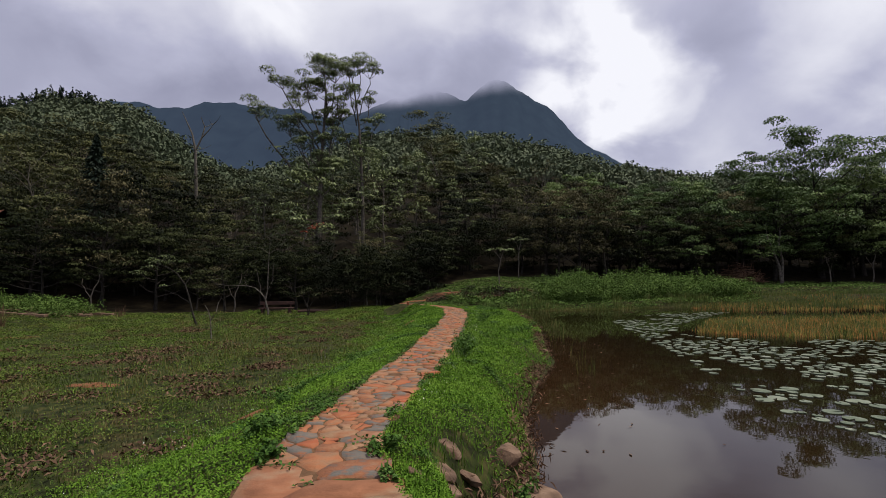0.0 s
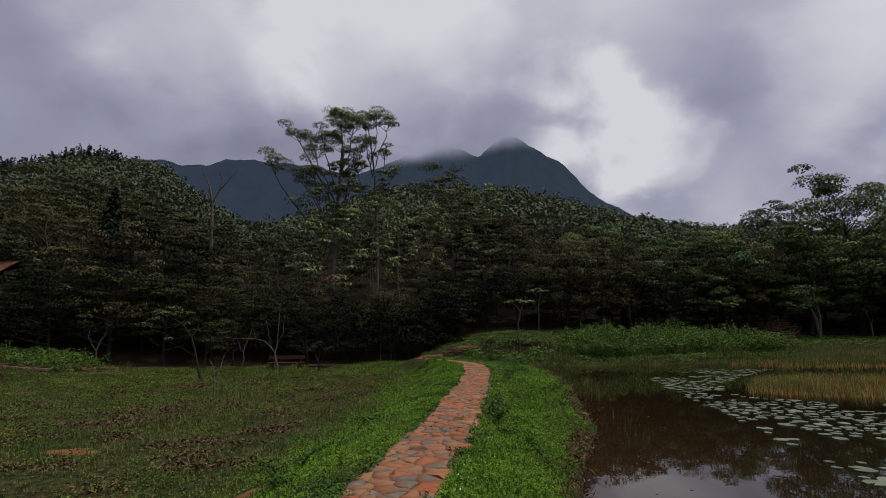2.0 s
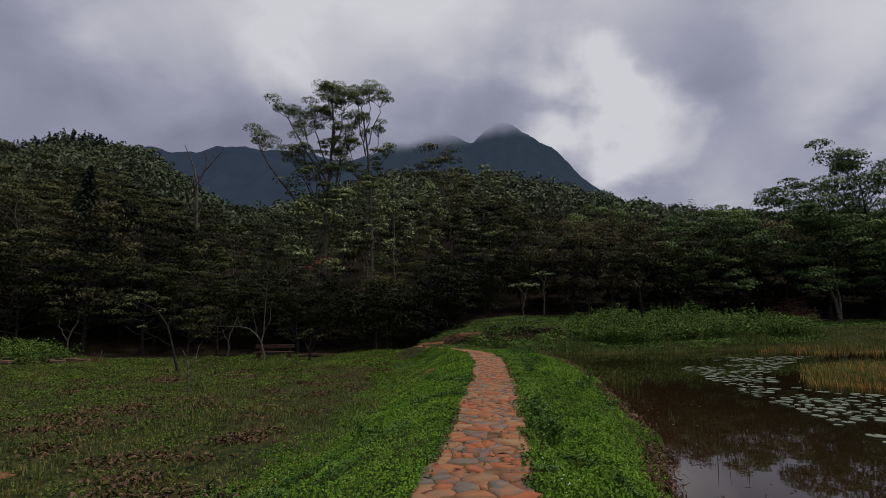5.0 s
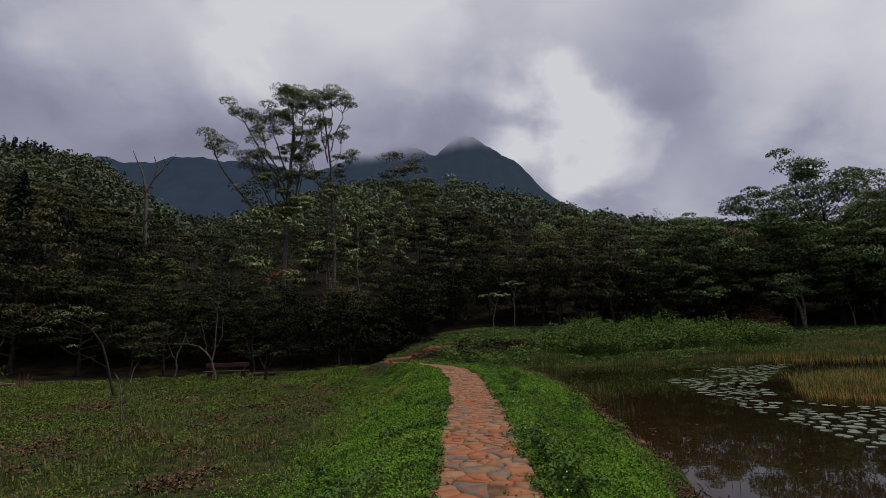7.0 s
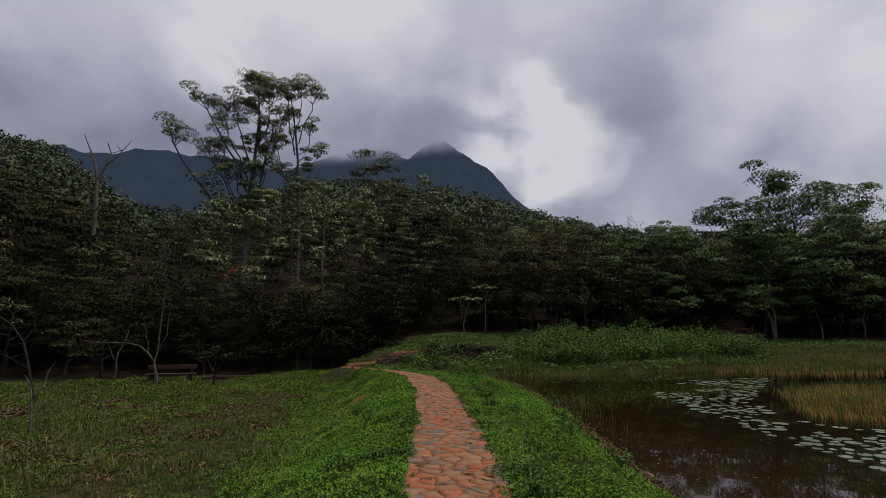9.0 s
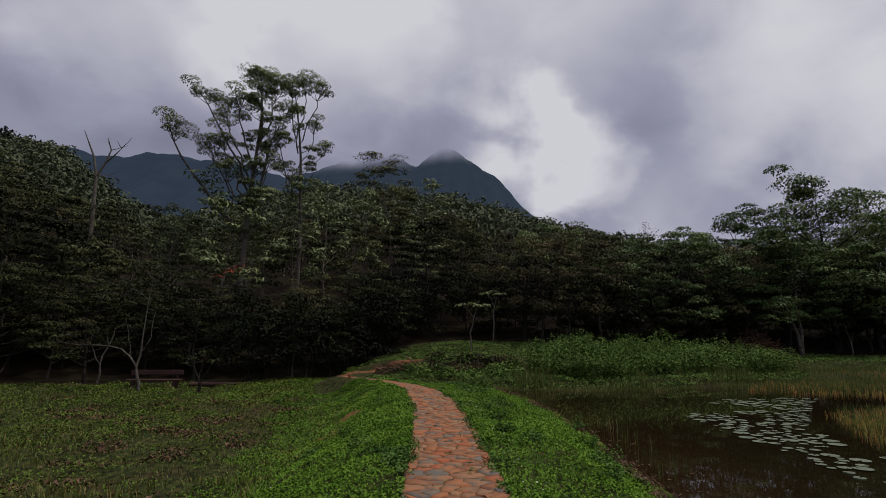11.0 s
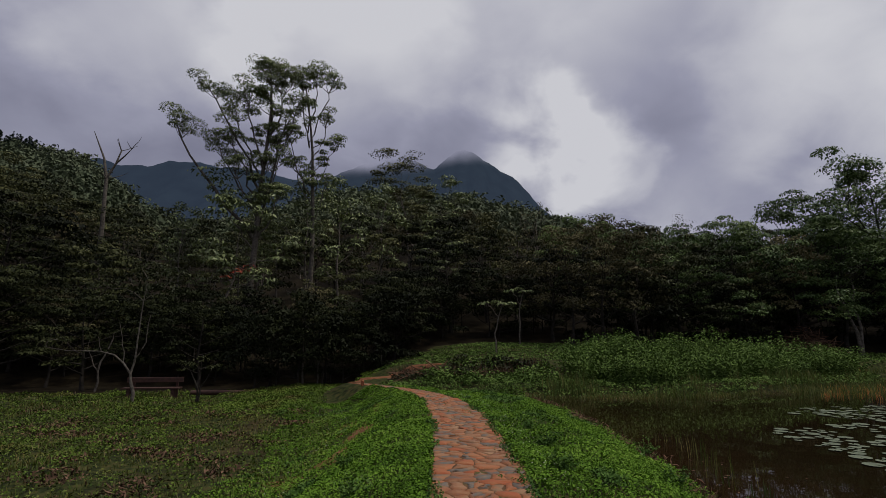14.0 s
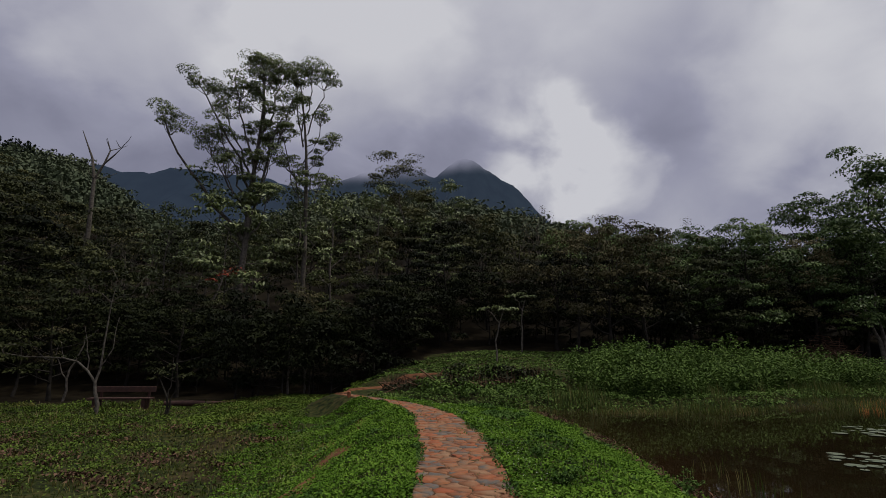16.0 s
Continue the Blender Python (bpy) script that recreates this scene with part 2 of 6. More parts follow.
M_REED = material("green_reed", [(0.25, (0.045, 0.075, 0.012)), (0.5, (0.095, 0.135, 0.024)), (0.8, (0.18, 0.16, 0.05))], rough=0.6, scale=0.7, random_from="island", spread=0.6, through_light=0.2, spec=0.3)
M_DRY_REED = material("dry_reed", [(0.2, (0.52, 0.20, 0.06)), (0.5, (0.46, 0.30, 0.09)), (0.8, (0.25, 0.28, 0.06))], rough=0.7, scale=0.5, random_from="island", spread=0.7, through_light=0.2, spec=0.2)
M_PAD = material("lily_pad_leaf", [(0.25, (0.075, 0.095, 0.05)), (0.5, (0.125, 0.15, 0.09)), (0.8, (0.19, 0.205, 0.14))], rough=0.45, scale=5, random_from="object", spread=0.5, spec=0.5)
M_PETAL = material("white_petal", [(0.3, (0.6, 0.6, 0.55)), (0.7, (0.8, 0.8, 0.75))], rough=0.7, scale=9)
M_WOOD = material("red_brown_wood", [(0.3, (0.03, 0.011, 0.007)), (0.7, (0.065, 0.025, 0.016))], rough=0.8, scale=7, detail=8, bump=0.5, bump_scale=30)
M_DRY_BRUSH = material("dry_brush", [(0.3, (0.05, 0.028, 0.018)), (0.7, (0.17, 0.10, 0.065))], rough=0.95, scale=3, random_from="island", spread=0.5, spec=0.1)
M_ROOF = material("terracotta_roof", [(0.3, (0.25, 0.09, 0.05)), (0.7, (0.38, 0.17, 0.10))], rough=0.85, scale=3, bump=0.4)
M_PLASTER = material("weathered_plaster", [(0.3, (0.35, 0.28, 0.2)), (0.7, (0.5, 0.42, 0.33))], rough=0.9, scale=2, bump=0.3)

# pond: murky, nearly still
M_WATER = material("murky_water", [(0.3, (0.007, 0.0045, 0.002)), (0.55, (0.013, 0.008, 0.0035)), (0.75, (0.012, 0.010, 0.004))], rough=0.02, scale=0.25, detail=3, spec=0.5)
_t = M_WATER.node_tree
_n = _t.nodes.new("ShaderNodeTexNoise")
_n.inputs["Scale"].default_value, _n.inputs["Detail"].default_value = 2.2, 3
_g = _t.nodes.new("ShaderNodeNewGeometry")
_t.links.new(_g.outputs["Position"], _n.inputs["Vector"])
_b = _t.nodes.new("ShaderNodeBump")
_b.inputs["Strength"].default_value, _b.inputs["Distance"].default_value = 0.06, 0.02
_t.links.new(_n.outputs["Fac"], _b.inputs["Height"])
_t.links.new(_b.outputs[0], _t.nodes["Principled BSDF"].inputs["Normal"])
_t.nodes["Principled BSDF"].inputs["IOR"].default_value = 1.33
# red silt stirred up in the shallows
_s = _t.nodes.new("ShaderNodeSeparateXYZ")
_t.links.new(_g.outputs["Position"], _s.inputs[0])
_w = _t.nodes.new("ShaderNodeMath")
_w.operation = "MULTIPLY_ADD"
_t.links.new(_n.outputs["Fac"], _w.inputs[0])
_w.inputs[1].default_value = 2.0
_t.links.new(_s.outputs[0], _w.inputs[2])
_r = _t.nodes.new("ShaderNodeValToRGB")
_r.color_ramp.elements[0].position, _r.color_ramp.elements[0].color = 0.1, (0.03, 0.0135, 0.0055, 1)
_r.color_ramp.elements[1].position, _r.color_ramp.elements[1].color = 1.0, (0.013, 0.009, 0.004, 1)
_q = _t.nodes.new("ShaderNodeMath")
_q.operation = "MULTIPLY"
_t.links.new(_w.outputs[0], _q.inputs[0])
_q.inputs[1].default_value = 0.13
_t.links.new(_q.outputs[0], _r.inputs[0])
_t.links.new(_r.outputs[0], _t.nodes["Principled BSDF"].inputs["Base Color"])


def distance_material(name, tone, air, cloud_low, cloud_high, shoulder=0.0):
    """A far mountain seen through air: dark forest tone, haze as a little blue emitted airlight, the top faded out
    where it is lost in cloud.
    """
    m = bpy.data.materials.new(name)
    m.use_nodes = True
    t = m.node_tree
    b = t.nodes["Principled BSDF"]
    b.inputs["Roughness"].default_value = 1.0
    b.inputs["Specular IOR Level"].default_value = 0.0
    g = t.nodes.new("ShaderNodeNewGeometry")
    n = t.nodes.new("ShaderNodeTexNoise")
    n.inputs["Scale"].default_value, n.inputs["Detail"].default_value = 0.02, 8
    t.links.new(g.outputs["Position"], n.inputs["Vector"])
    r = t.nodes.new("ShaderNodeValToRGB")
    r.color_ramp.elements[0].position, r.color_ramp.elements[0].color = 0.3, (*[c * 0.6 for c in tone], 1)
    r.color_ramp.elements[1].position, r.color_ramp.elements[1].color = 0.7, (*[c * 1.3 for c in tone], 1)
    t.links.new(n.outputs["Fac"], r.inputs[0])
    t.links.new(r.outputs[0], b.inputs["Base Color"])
    # haze: the slopes themselves give off the blue airlight
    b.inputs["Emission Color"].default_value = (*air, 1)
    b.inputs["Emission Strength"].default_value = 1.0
    s = t.nodes.new("ShaderNodeSeparateXYZ")
    t.links.new(g.outputs["Position"], s.inputs[0])
    n2 = t.nodes.new("ShaderNodeTexNoise")
    n2.inputs["Scale"].default_value, n2.inputs["Detail"].default_value = 0.004, 5
    t.links.new(g.outputs["Position"], n2.inputs["Vector"])
    a = t.nodes.new("ShaderNodeMath")
    a.operation = "MULTIPLY_ADD"
    t.links.new(n2.outputs["Fac"], a.inputs[0])
    a.inputs[1].default_value = (cloud_high - cloud_low) * 1.2
    west = t.nodes.new("ShaderNodeMapRange")
    west.inputs["From Min"].default_value, west.inputs["From Max"].default_value = -200, 200
    west.inputs["To Min"].default_value, west.inputs["To Max"].default_value = shoulder, 0
    t.links.new(s.outputs[0], west.inputs["Value"])
    height = t.nodes.new("ShaderNodeMath")
    t.links.new(s.outputs[2], height.inputs[0])
    t.links.new(west.outputs["Result"], height.inputs[1])
    t.links.new(height.outputs[0], a.inputs[2])
    mr = t.nodes.new("ShaderNodeMapRange")
    mr.interpolation_type = "SMOOTHSTEP"
    mr.inputs["From Min"].default_value = cloud_low + (cloud_high - cloud_low) * 0.6
    mr.inputs["From Max"].default_value = cloud_high + (cloud_high - cloud_low) * 0.6
    t.links.new(a.outputs[0], mr.inputs["Value"])
    tr = t.nodes.new("ShaderNodeBsdfTransparent")
    ms = t.nodes.new("ShaderNodeMixShader")
    t.links.new(mr.outputs["Result"], ms.inputs[0])
    t.links.new(b.outputs[0], ms.inputs[1])
    t.links.new(tr.outputs[0], ms.inputs[2])
    t.links.new(ms.outputs[0], t.nodes["Material Output"].inputs["Surface"])
    return m


M_PEAK = distance_material("hazed_peak_forest", (0.008, 0.012, 0.014), (0.024, 0.034, 0.054), 708, 800, 75.0)
M_RIDGE = distance_material("hazed_ridge_forest", (0.008, 0.012, 0.014), (0.024, 0.034, 0.056), 860, 990)


# ---- mesh helpers ----
def qmesh(name, verts, faces, mat, parent=None, label="", smooth=False):
    """One mesh object from arrays: verts (N, 3), faces (M, 3 or 4)."""
    verts = np.asarray(verts, dtype=np.float32)
    faces = np.asarray(faces, dtype=np.int32)
    me = bpy.data.meshes.new(name)
    me.vertices.add(len(verts))
    me.vertices.foreach_set("co", verts.ravel())
    k = faces.shape[1]
    me.loops.add(faces.size)
    me.loops.foreach_set("vertex_index", faces.ravel())
    me.polygons.add(len(faces))
    me.polygons.foreach_set("loop_start", np.arange(0, faces.size, k, dtype=np.int32))
    if smooth:
        me.polygons.foreach_set("use_smooth", np.ones(len(faces), dtype=bool))
    me.update(calc_edges=True)
    me.materials.append(mat)
    ob = new(name, me)
    if parent is not None:
        ob.parent = parent
    if label:
        tagged(ob, label)
    return ob


def part(name, bm, mat, parent=None, label="", smooth=False):
    me = bpy.data.meshes.new(name)
    bm.to_mesh(me)
    bm.free()
    me.materials.append(mat)
    if smooth:
        for p in me.polygons:
            p.use_smooth = True
    ob = new(name, me)
    if parent is not None:
        ob.parent = parent
    if label:
        tagged(ob, label)
    return ob


def unit(v):
    return v / np.maximum(np.linalg.norm(v, axis=-1, keepdims=True), 1e-9)


def leaf_arrays(P, length, width, rng, up=0.6, axis=None, droop=0.25, facing=None):
    """Bent four-cornered leaves at P; up: how much they lie flat."""
    n = len(P)
    N = rng.normal(size=(n, 3)) * (1 - up)
    N[:, 2] = np.abs(N[:, 2]) + up
    N = unit(N if facing is None else facing + 0.35 * rng.normal(size=(n, 3)))
    A = rng.normal(size=(n, 3)) if axis is None else axis + 0.5 * rng.normal(size=(n, 3))
    A = unit(A - N * np.sum(A * N, axis=1, keepdims=True))
    S = np.cross(N, A)
    L = (np.ones(n) * length)[:, None] * rng.uniform(0.6, 1.25, (n, 1))
    W = (np.ones(n) * width)[:, None] * rng.uniform(0.7, 1.2, (n, 1))
    drop = np.zeros((n, 3))
    drop[:, 2:] = -L * droop
    V = np.stack([P - A * L * 0.5, P + S * W * 0.5 + A * L * 0.08, P + A * L * 0.5 + drop, P - S * W * 0.5 + A * L * 0.08], axis=1).reshape(-1, 3)
    F = np.arange(4 * n).reshape(n, 4)
    return V, F


def blade_arrays(P, height, width, rng, lean=0.35):
    """Grass blades: a narrow quad that bends over at the tip."""
    n = len(P)
    az = rng.uniform(0, 2 * math.pi, n)
    h = (np.ones(n) * height) * rng.uniform(0.5, 1.2, n)
    w = (np.ones(n) * width) * rng.uniform(0.7, 1.2, n)
    l = h * rng.uniform(0, lean * 2, n)
    side = np.stack([np.cos(az), np.sin(az), np.zeros(n)], axis=1)
    out_d = np.stack([-np.sin(az), np.cos(az), np.zeros(n)], axis=1)
    upv = np.array([0, 0, 1.0])
    a = P - side * w[:, None] / 2
    b = P + side * w[:, None] / 2
    m = P + out_d * (l * 0.35)[:, None] + upv * (h * 0.6)[:, None]
    tip = P + out_d * l[:, None] + upv * h[:, None]
    c = m + side * w[:, None] * 0.4
    d = m - side * w[:, None] * 0.4
    V = np.stack([a, b, c, d, tip], axis=1).reshape(-1, 3)
    i = 5 * np.arange(n)[:, None]
    F = np.concatenate([i + np.array([[0, 1, 2]]), i + np.array([[0, 2, 3]]), i + np.array([[3, 2, 4]])])
    return V, F


def tube_arrays(lines, sides=6):
    """Tapered tubes along polylines: [(points (k, 3), radii (k,)), ...]."""
    Vs, Fs, base = [], [], 0
    ang = np.arange(sides) * 2 * math.pi / sides
    for pts, rad in lines:
        pts, rad = np.asarray(pts, float), np.asarray(rad, float)
        k = len(pts)
        tang = unit(np.gradient(pts, axis=0))
        ref = np.where(np.abs(tang[:, 2:3]) > 0.9, np.array([[1.0, 0, 0]]), np.array([[0, 0, 1.0]]))
        s = unit(np.cross(tang, ref))
        u = np.cross(s, tang)
        ring = pts[:, None, :] + rad[:, None, None] * (s[:, None, :] * np.cos(ang)[None, :, None] + u[:, None, :] * np.sin(ang)[None, :, None])
        Vs.append(ring.reshape(-1, 3))
        for r in range(k - 1):
            for q in range(sides):
                q2 = (q + 1) % sides
                Fs.append((base + r * sides + q, base + r * sides + q2, base + (r + 1) * sides + q2, base + (r + 1) * sides + q))
        base += k * sides
    return np.concatenate(Vs), np.array(Fs)


def join(chunks):
    Vs, Fs, base = [], [], 0
    for V, F in chunks:
        Vs.append(V)
        Fs.append(F + base)
        base += len(V)
    return np.concatenate(Vs), np.concatenate(Fs)


def ss(a, b, x):
    t = np.clip((np.asarray(x, float) - a) / (b - a), 0, 1)
    return t * t * (3 - 2 * t)


def lattice(i, j, seed):
    h = np.sin(i * 127.1 + j * 311.7 + seed * 74.7) * 43758.5453
    return h - np.floor(h)


def value_noise(x, y, seed):
    i, j = np.floor(x), np.floor(y)
    u, v = x - i, y - j
    u, v = u * u * (3 - 2 * u), v * v * (3 - 2 * v)
    a = lattice(i, j, seed) * (1 - u) + lattice(i + 1, j, seed) * u
    b = lattice(i, j + 1, seed) * (1 - u) + lattice(i + 1, j + 1, seed) * u
    return a * (1 - v) + b * v


def wave(x, y, s, seed=0.0):
    """Smooth unevenness, about -1 to 1; s: how fine."""
    x, y = np.asarray(x, float) * s * 0.55, np.asarray(y, float) * s * 0.55
    xr, yr = 0.8 * x - 0.6 * y, 0.6 * x + 0.8 * y
    n = value_noise(xr + 31, yr + 17, seed) * 0.55 + value_noise(yr * 2.1 + 5, xr * 2.1 + 9, seed + 1) * 0.3 + value_noise(xr * 4.3, yr * 4.3 + 3, seed + 2) * 0.15
    return (n - 0.5) * 3.0


# ---- plan ----
PATH_LINE = np.array([(0.5, -8), (0.25, -4), (-0.2, 1), (-0.93, 4.2), (-1.18, 5.4), (-1.15, 6.5), (-0.92, 7.9), (-0.62, 10), (-0.3, 13), (0.1, 17), (0.33, 20), (0.53, 23), (0.66, 26), (0.5, 29.5), (0.0, 32.0), (-0.9, 34.2), (-2.1, 36.2), (-2.9, 37.6)])
PATH_HALF = np.array([0.75, 0.75, 0.75, 0.72, 0.55, 0.5, 0.52, 0.56, 0.58, 0.6, 0.6, 0.62, 0.65, 0.62, 0.5, 0.3, 0.22, 0.22])
WATER_Z = -0.6


def water_z(y):
    return WATER_Z + 0.016 * (np.asarray(y, float) - 20)


SHORE = np.array([(-40, -1.5), (-6, -0.3), (2, 0.2), (5.6, 0.35), (6.1, 0.7), (7.3, 1.1), (9.5, 1.3), (12.2, 2.0), (14.0, 2.6), (15.1, 2.95), (17.4, 3.2), (20.0, 3.6), (22.6, 4.0), (25, 4.25), (27, 4.4), (29.6, 4.5), (32, 4.4), (33.6, 4.15), (34.5, 3.9)])
FAR_SHORE = np.array([(-50, 60), (3.8, 34.5), (5, 33.7), (7, 33.4), (10, 33.1), (12, 34.2), (16, 35.2), (20, 37), (24, 38.5), (40, 40), (90, 42)])


def path_x(y):
    return np.interp(y, PATH_LINE[:, 1], PATH_LINE[:, 0])


def path_half(y):
    return np.interp(y, PATH_LINE[:, 1], PATH_HALF)


def shore_x(y):
    return np.interp(y, SHORE[:, 0], SHORE[:, 1])


def far_shore_y(x):
    return np.interp(x, FAR_SHORE[:, 0], FAR_SHORE[:, 1])


SKYLINE = np.array([(-3, 0.33), (-0.88, 0.37), (-0.77, 0.395), (-0.6, 0.37), (-0.5, 0.285), (-0.4, 0.235), (-0.3, 0.25), (-0.1, 0.32), (0.05, 0.30), (0.13, 0.29), (0.24, 0.265), (0.35, 0.23), (0.46, 0.21), (0.8, 0.19), (3, 0.18)])


def ground_z(x, y):
    x, y = np.asarray(x, float), np.asarray(y, float)
    d = x - path_x(y)
    h = path_half(y)
    lawn = -1.1 + (0.65 - 0.3 * ss(-6, -10, x) * (1 - ss(48, 70, y))) * ss(26, 42, y) + 0.9 * ss(-24, -36, x)
    left = np.maximum(ss(h + 0.05, h + 3.4 - 1.9 * ss(30, 36, y), -d), ss(37.6, 40.4, y) * ss(-2.3, -3.6, x))
    zl = lawn * left + 0.05 * wave(x, y, 1.6) * left
    edge = shore_x(y)
    u = np.clip((d - h) / np.maximum(edge - path_x(y) - h, 0.3), 0, 3)
    zr = -0.05 * ss(0, 0.4, u) + (water_z(y) + 0.05) * ss(0.45, 1.1, u) - 0.6 * ss(1.0, 2.2, u)
    z = np.where(d < 0, zl, zr)
    e = y - far_shore_y(x)
    zf = water_z(far_shore_y(x)) - 0.5 + 0.95 * ss(-0.8, 1.6, e) + 0.58 * ss(3.9, 5.0, e) + 1.25 * ss(6.0, 18, e)
    back = ss(33.0, 35.8, y) * ss(-3.6, -0.2, x)
    blend = z * (1 - back) + zf * back
    z = np.where(np.abs(d) < 1.3, np.maximum(blend, z), blend)
    # wooded hillside
    yy = np.maximum(y, 1.0)
    s = np.interp(x / yy, SKYLINE[:, 0], SKYLINE[:, 1])
    top = np.maximum(s * 230 - 12, 5)
    front = 47 + 4 * ss(-4, 4, x)
    rise = top * np.clip((y - front) / (230 - front), 0, 1) ** 1.08
    fall = 1 - 0.5 * ss(240, 700, y)
    z = z + np.where(y > front, rise * fall, 0)
    side = np.maximum(np.abs(x) - 60, 0)
    z = z + 0.12 * side * ss(20, -60, y) * (np.abs(x) < 4000)
    z = z + (0.03 * wave(x, y, 0.9, 2) + 0.035 * wave(x, y, 3.2, 6)) * ss(0.8, 3, np.abs(d)) * (y < 60) * (1 - 0.9 * ss(0.4, 0.8, u) * (d > 0) * (y < 33))
    return z


# ---- ground ----
def spaced(stops):
    out_l = []
    for a, b, step in stops:
        out_l.append(np.arange(a, b, step))
    return np.concatenate(out_l + [[stops[-1][1]]])


gx = spaced([(-4000, -1000, 500), (-1000, -300, 70), (-300, -60, 12), (-60, -14, 2.0), (-14, -5, 0.35), (-5, 7, 0.2), (7, 24, 0.8), (24, 60, 2.4), (60, 300, 12), (300, 1000, 70), (1000, 4000, 500)])
gy = spaced([(-3000, -400, 300), (-400, -40, 30), (-40, -4, 3), (-4, 42, 0.3), (42, 54, 0.4), (54, 60, 1.0), (60, 260, 8), (260, 900, 40), (900, 4000, 400)])
GX, GY = np.meshgrid(gx, gy)
GZ = ground_z(GX, GY)
nx, ny = len(gx), len(gy)
idx = np.arange(nx * ny).reshape(ny, nx)
gf = np.stack([idx[:-1, :-1], idx[:-1, 1:], idx[1:, 1:], idx[1:, :-1]], axis=-1).reshape(-1, 4)
ground = qmesh("ground", np.stack([GX, GY, GZ], axis=-1).reshape(-1, 3), gf, M_GROUND, smooth=True)
ground.data.materials.append(M_SHADED_HUMUS)
cx_f, cy_f = GX[:-1, :-1].ravel(), GY[:-1, :-1].ravel()
# floor behind the forest edge takes the humus with painted-in shade
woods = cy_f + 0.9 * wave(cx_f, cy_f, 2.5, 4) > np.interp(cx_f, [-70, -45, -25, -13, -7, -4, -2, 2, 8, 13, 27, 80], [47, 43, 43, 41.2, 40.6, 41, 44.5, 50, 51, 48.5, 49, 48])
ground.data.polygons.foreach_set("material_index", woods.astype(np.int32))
tagged(ground, "green and brown meadow soil of the embankment and hillside", "ground", kind="structure")

# pond surface: follows the shore a little under the banks
wy = np.concatenate([np.arange(-40, 5, 2.5), np.arange(5, 34.6, 0.5)])
wv, wf = [], []
for i, yv in enumerate(wy):
    x0 = float(shore_x(yv)) - 0.5
    for j in range(25):
        f = j / 24
        yw = float(yv if yv < 34 else yv + 8.5 * ss(0.1, 0.9, f))
        wv.append((x0 + (75 - x0) * f ** 1.6, yw, float(water_z(yw))))
for i in range(len(wy) - 1):
    for j in range(24):
        a = i * 25 + j
        wf.append((a, a + 1, a + 26, a + 25))
water = qmesh("water", wv, wf, M_WATER, smooth=True)
tagged(water, "still murky brown pond water reflecting trees and cloud", "pond", kind="structure")


# ---- far mountains ----
def mountain(name, profile, y0, mat, label, seed, depth=500.0):
    """A far mountain: a crest line with gullied flanks falling towards the viewer."""
    rng = np.random.default_rng(seed)
    xs = np.arange(profile[0][0], profile[-1][0] + 1, 12.0)
    crest = np.interp(xs, [p[0] for p in profile], [p[1] for p in profile])
    rough = np.zeros_like(xs)
    for f, a in ((0.011, 7), (0.029, 4), (0.083, 2.2), (0.19, 1.2)):
        rough += a * np.sin(xs * f + rng.uniform(0, 6))
    rows = 40
    verts = []
    for r in range(rows):
        f = r / (rows - 1)
        gully = 45 * np.sin(xs * 0.017 + 2.5 * np.sin(f * 3) + seed) + 22 * np.sin(xs * 0.05 + f * 5) + 10 * np.sin(xs * 0.13 + f * 11)
        z = (crest + rough) * (1 - f) ** 1.15 + 20 * f - 4 * rng.random(len(xs)) * (f > 0)
        y = y0 - depth * f - gully * f ** 0.5
        verts.append(np.stack([xs, y, z], axis=1))
    back = np.stack([xs, np.full_like(xs, y0 + 300), np.full_like(xs, -50)], axis=1)
    verts = np.concatenate([back[None], np.array(verts)])
    k, w = verts.shape[:2]
    ix = np.arange(k * w).reshape(k, w)
    f = np.stack([ix[:-1, :-1], ix[:-1, 1:], ix[1:, 1:], ix[1:, :-1]], axis=-1).reshape(-1, 4)
    ob = qmesh(name, verts.reshape(-1, 3), f, mat, smooth=True)
    return tagged(ob, label, "mountain", kind="structure")


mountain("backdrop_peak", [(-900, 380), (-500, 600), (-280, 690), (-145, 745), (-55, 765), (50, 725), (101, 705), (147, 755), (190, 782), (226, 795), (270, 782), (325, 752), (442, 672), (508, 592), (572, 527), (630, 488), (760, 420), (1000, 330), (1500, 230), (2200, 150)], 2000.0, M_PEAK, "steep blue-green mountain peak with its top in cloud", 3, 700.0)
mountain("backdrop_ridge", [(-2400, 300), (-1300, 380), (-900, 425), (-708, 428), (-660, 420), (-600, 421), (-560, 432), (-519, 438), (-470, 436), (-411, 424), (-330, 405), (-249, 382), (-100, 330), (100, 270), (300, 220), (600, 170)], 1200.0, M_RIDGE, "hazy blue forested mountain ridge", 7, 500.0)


# ---- trees ----
def limb(rng, start, az, el, length, r0, r1, bend=0.35, wig=0.12, k=5):
    """One curving limb: points and radii. bend lifts (plus) or droops (minus) it along its length."""
    p = np.array(start, float)
    pts, e, a = [p.copy()], el, az
    for i in range(k - 1):
        d = np.array([math.cos(a) * math.cos(e), math.sin(a) * math.cos(e), math.sin(e)])
        p = p + d * length / (k - 1)
        pts.append(p.copy())
        e = min(max(e + bend / (k - 1) + rng.normal() * wig, -0.6), 1.5)
        a += rng.normal() * wig * 1.5
    return np.array(pts), np.linspace(r0, r1, k)


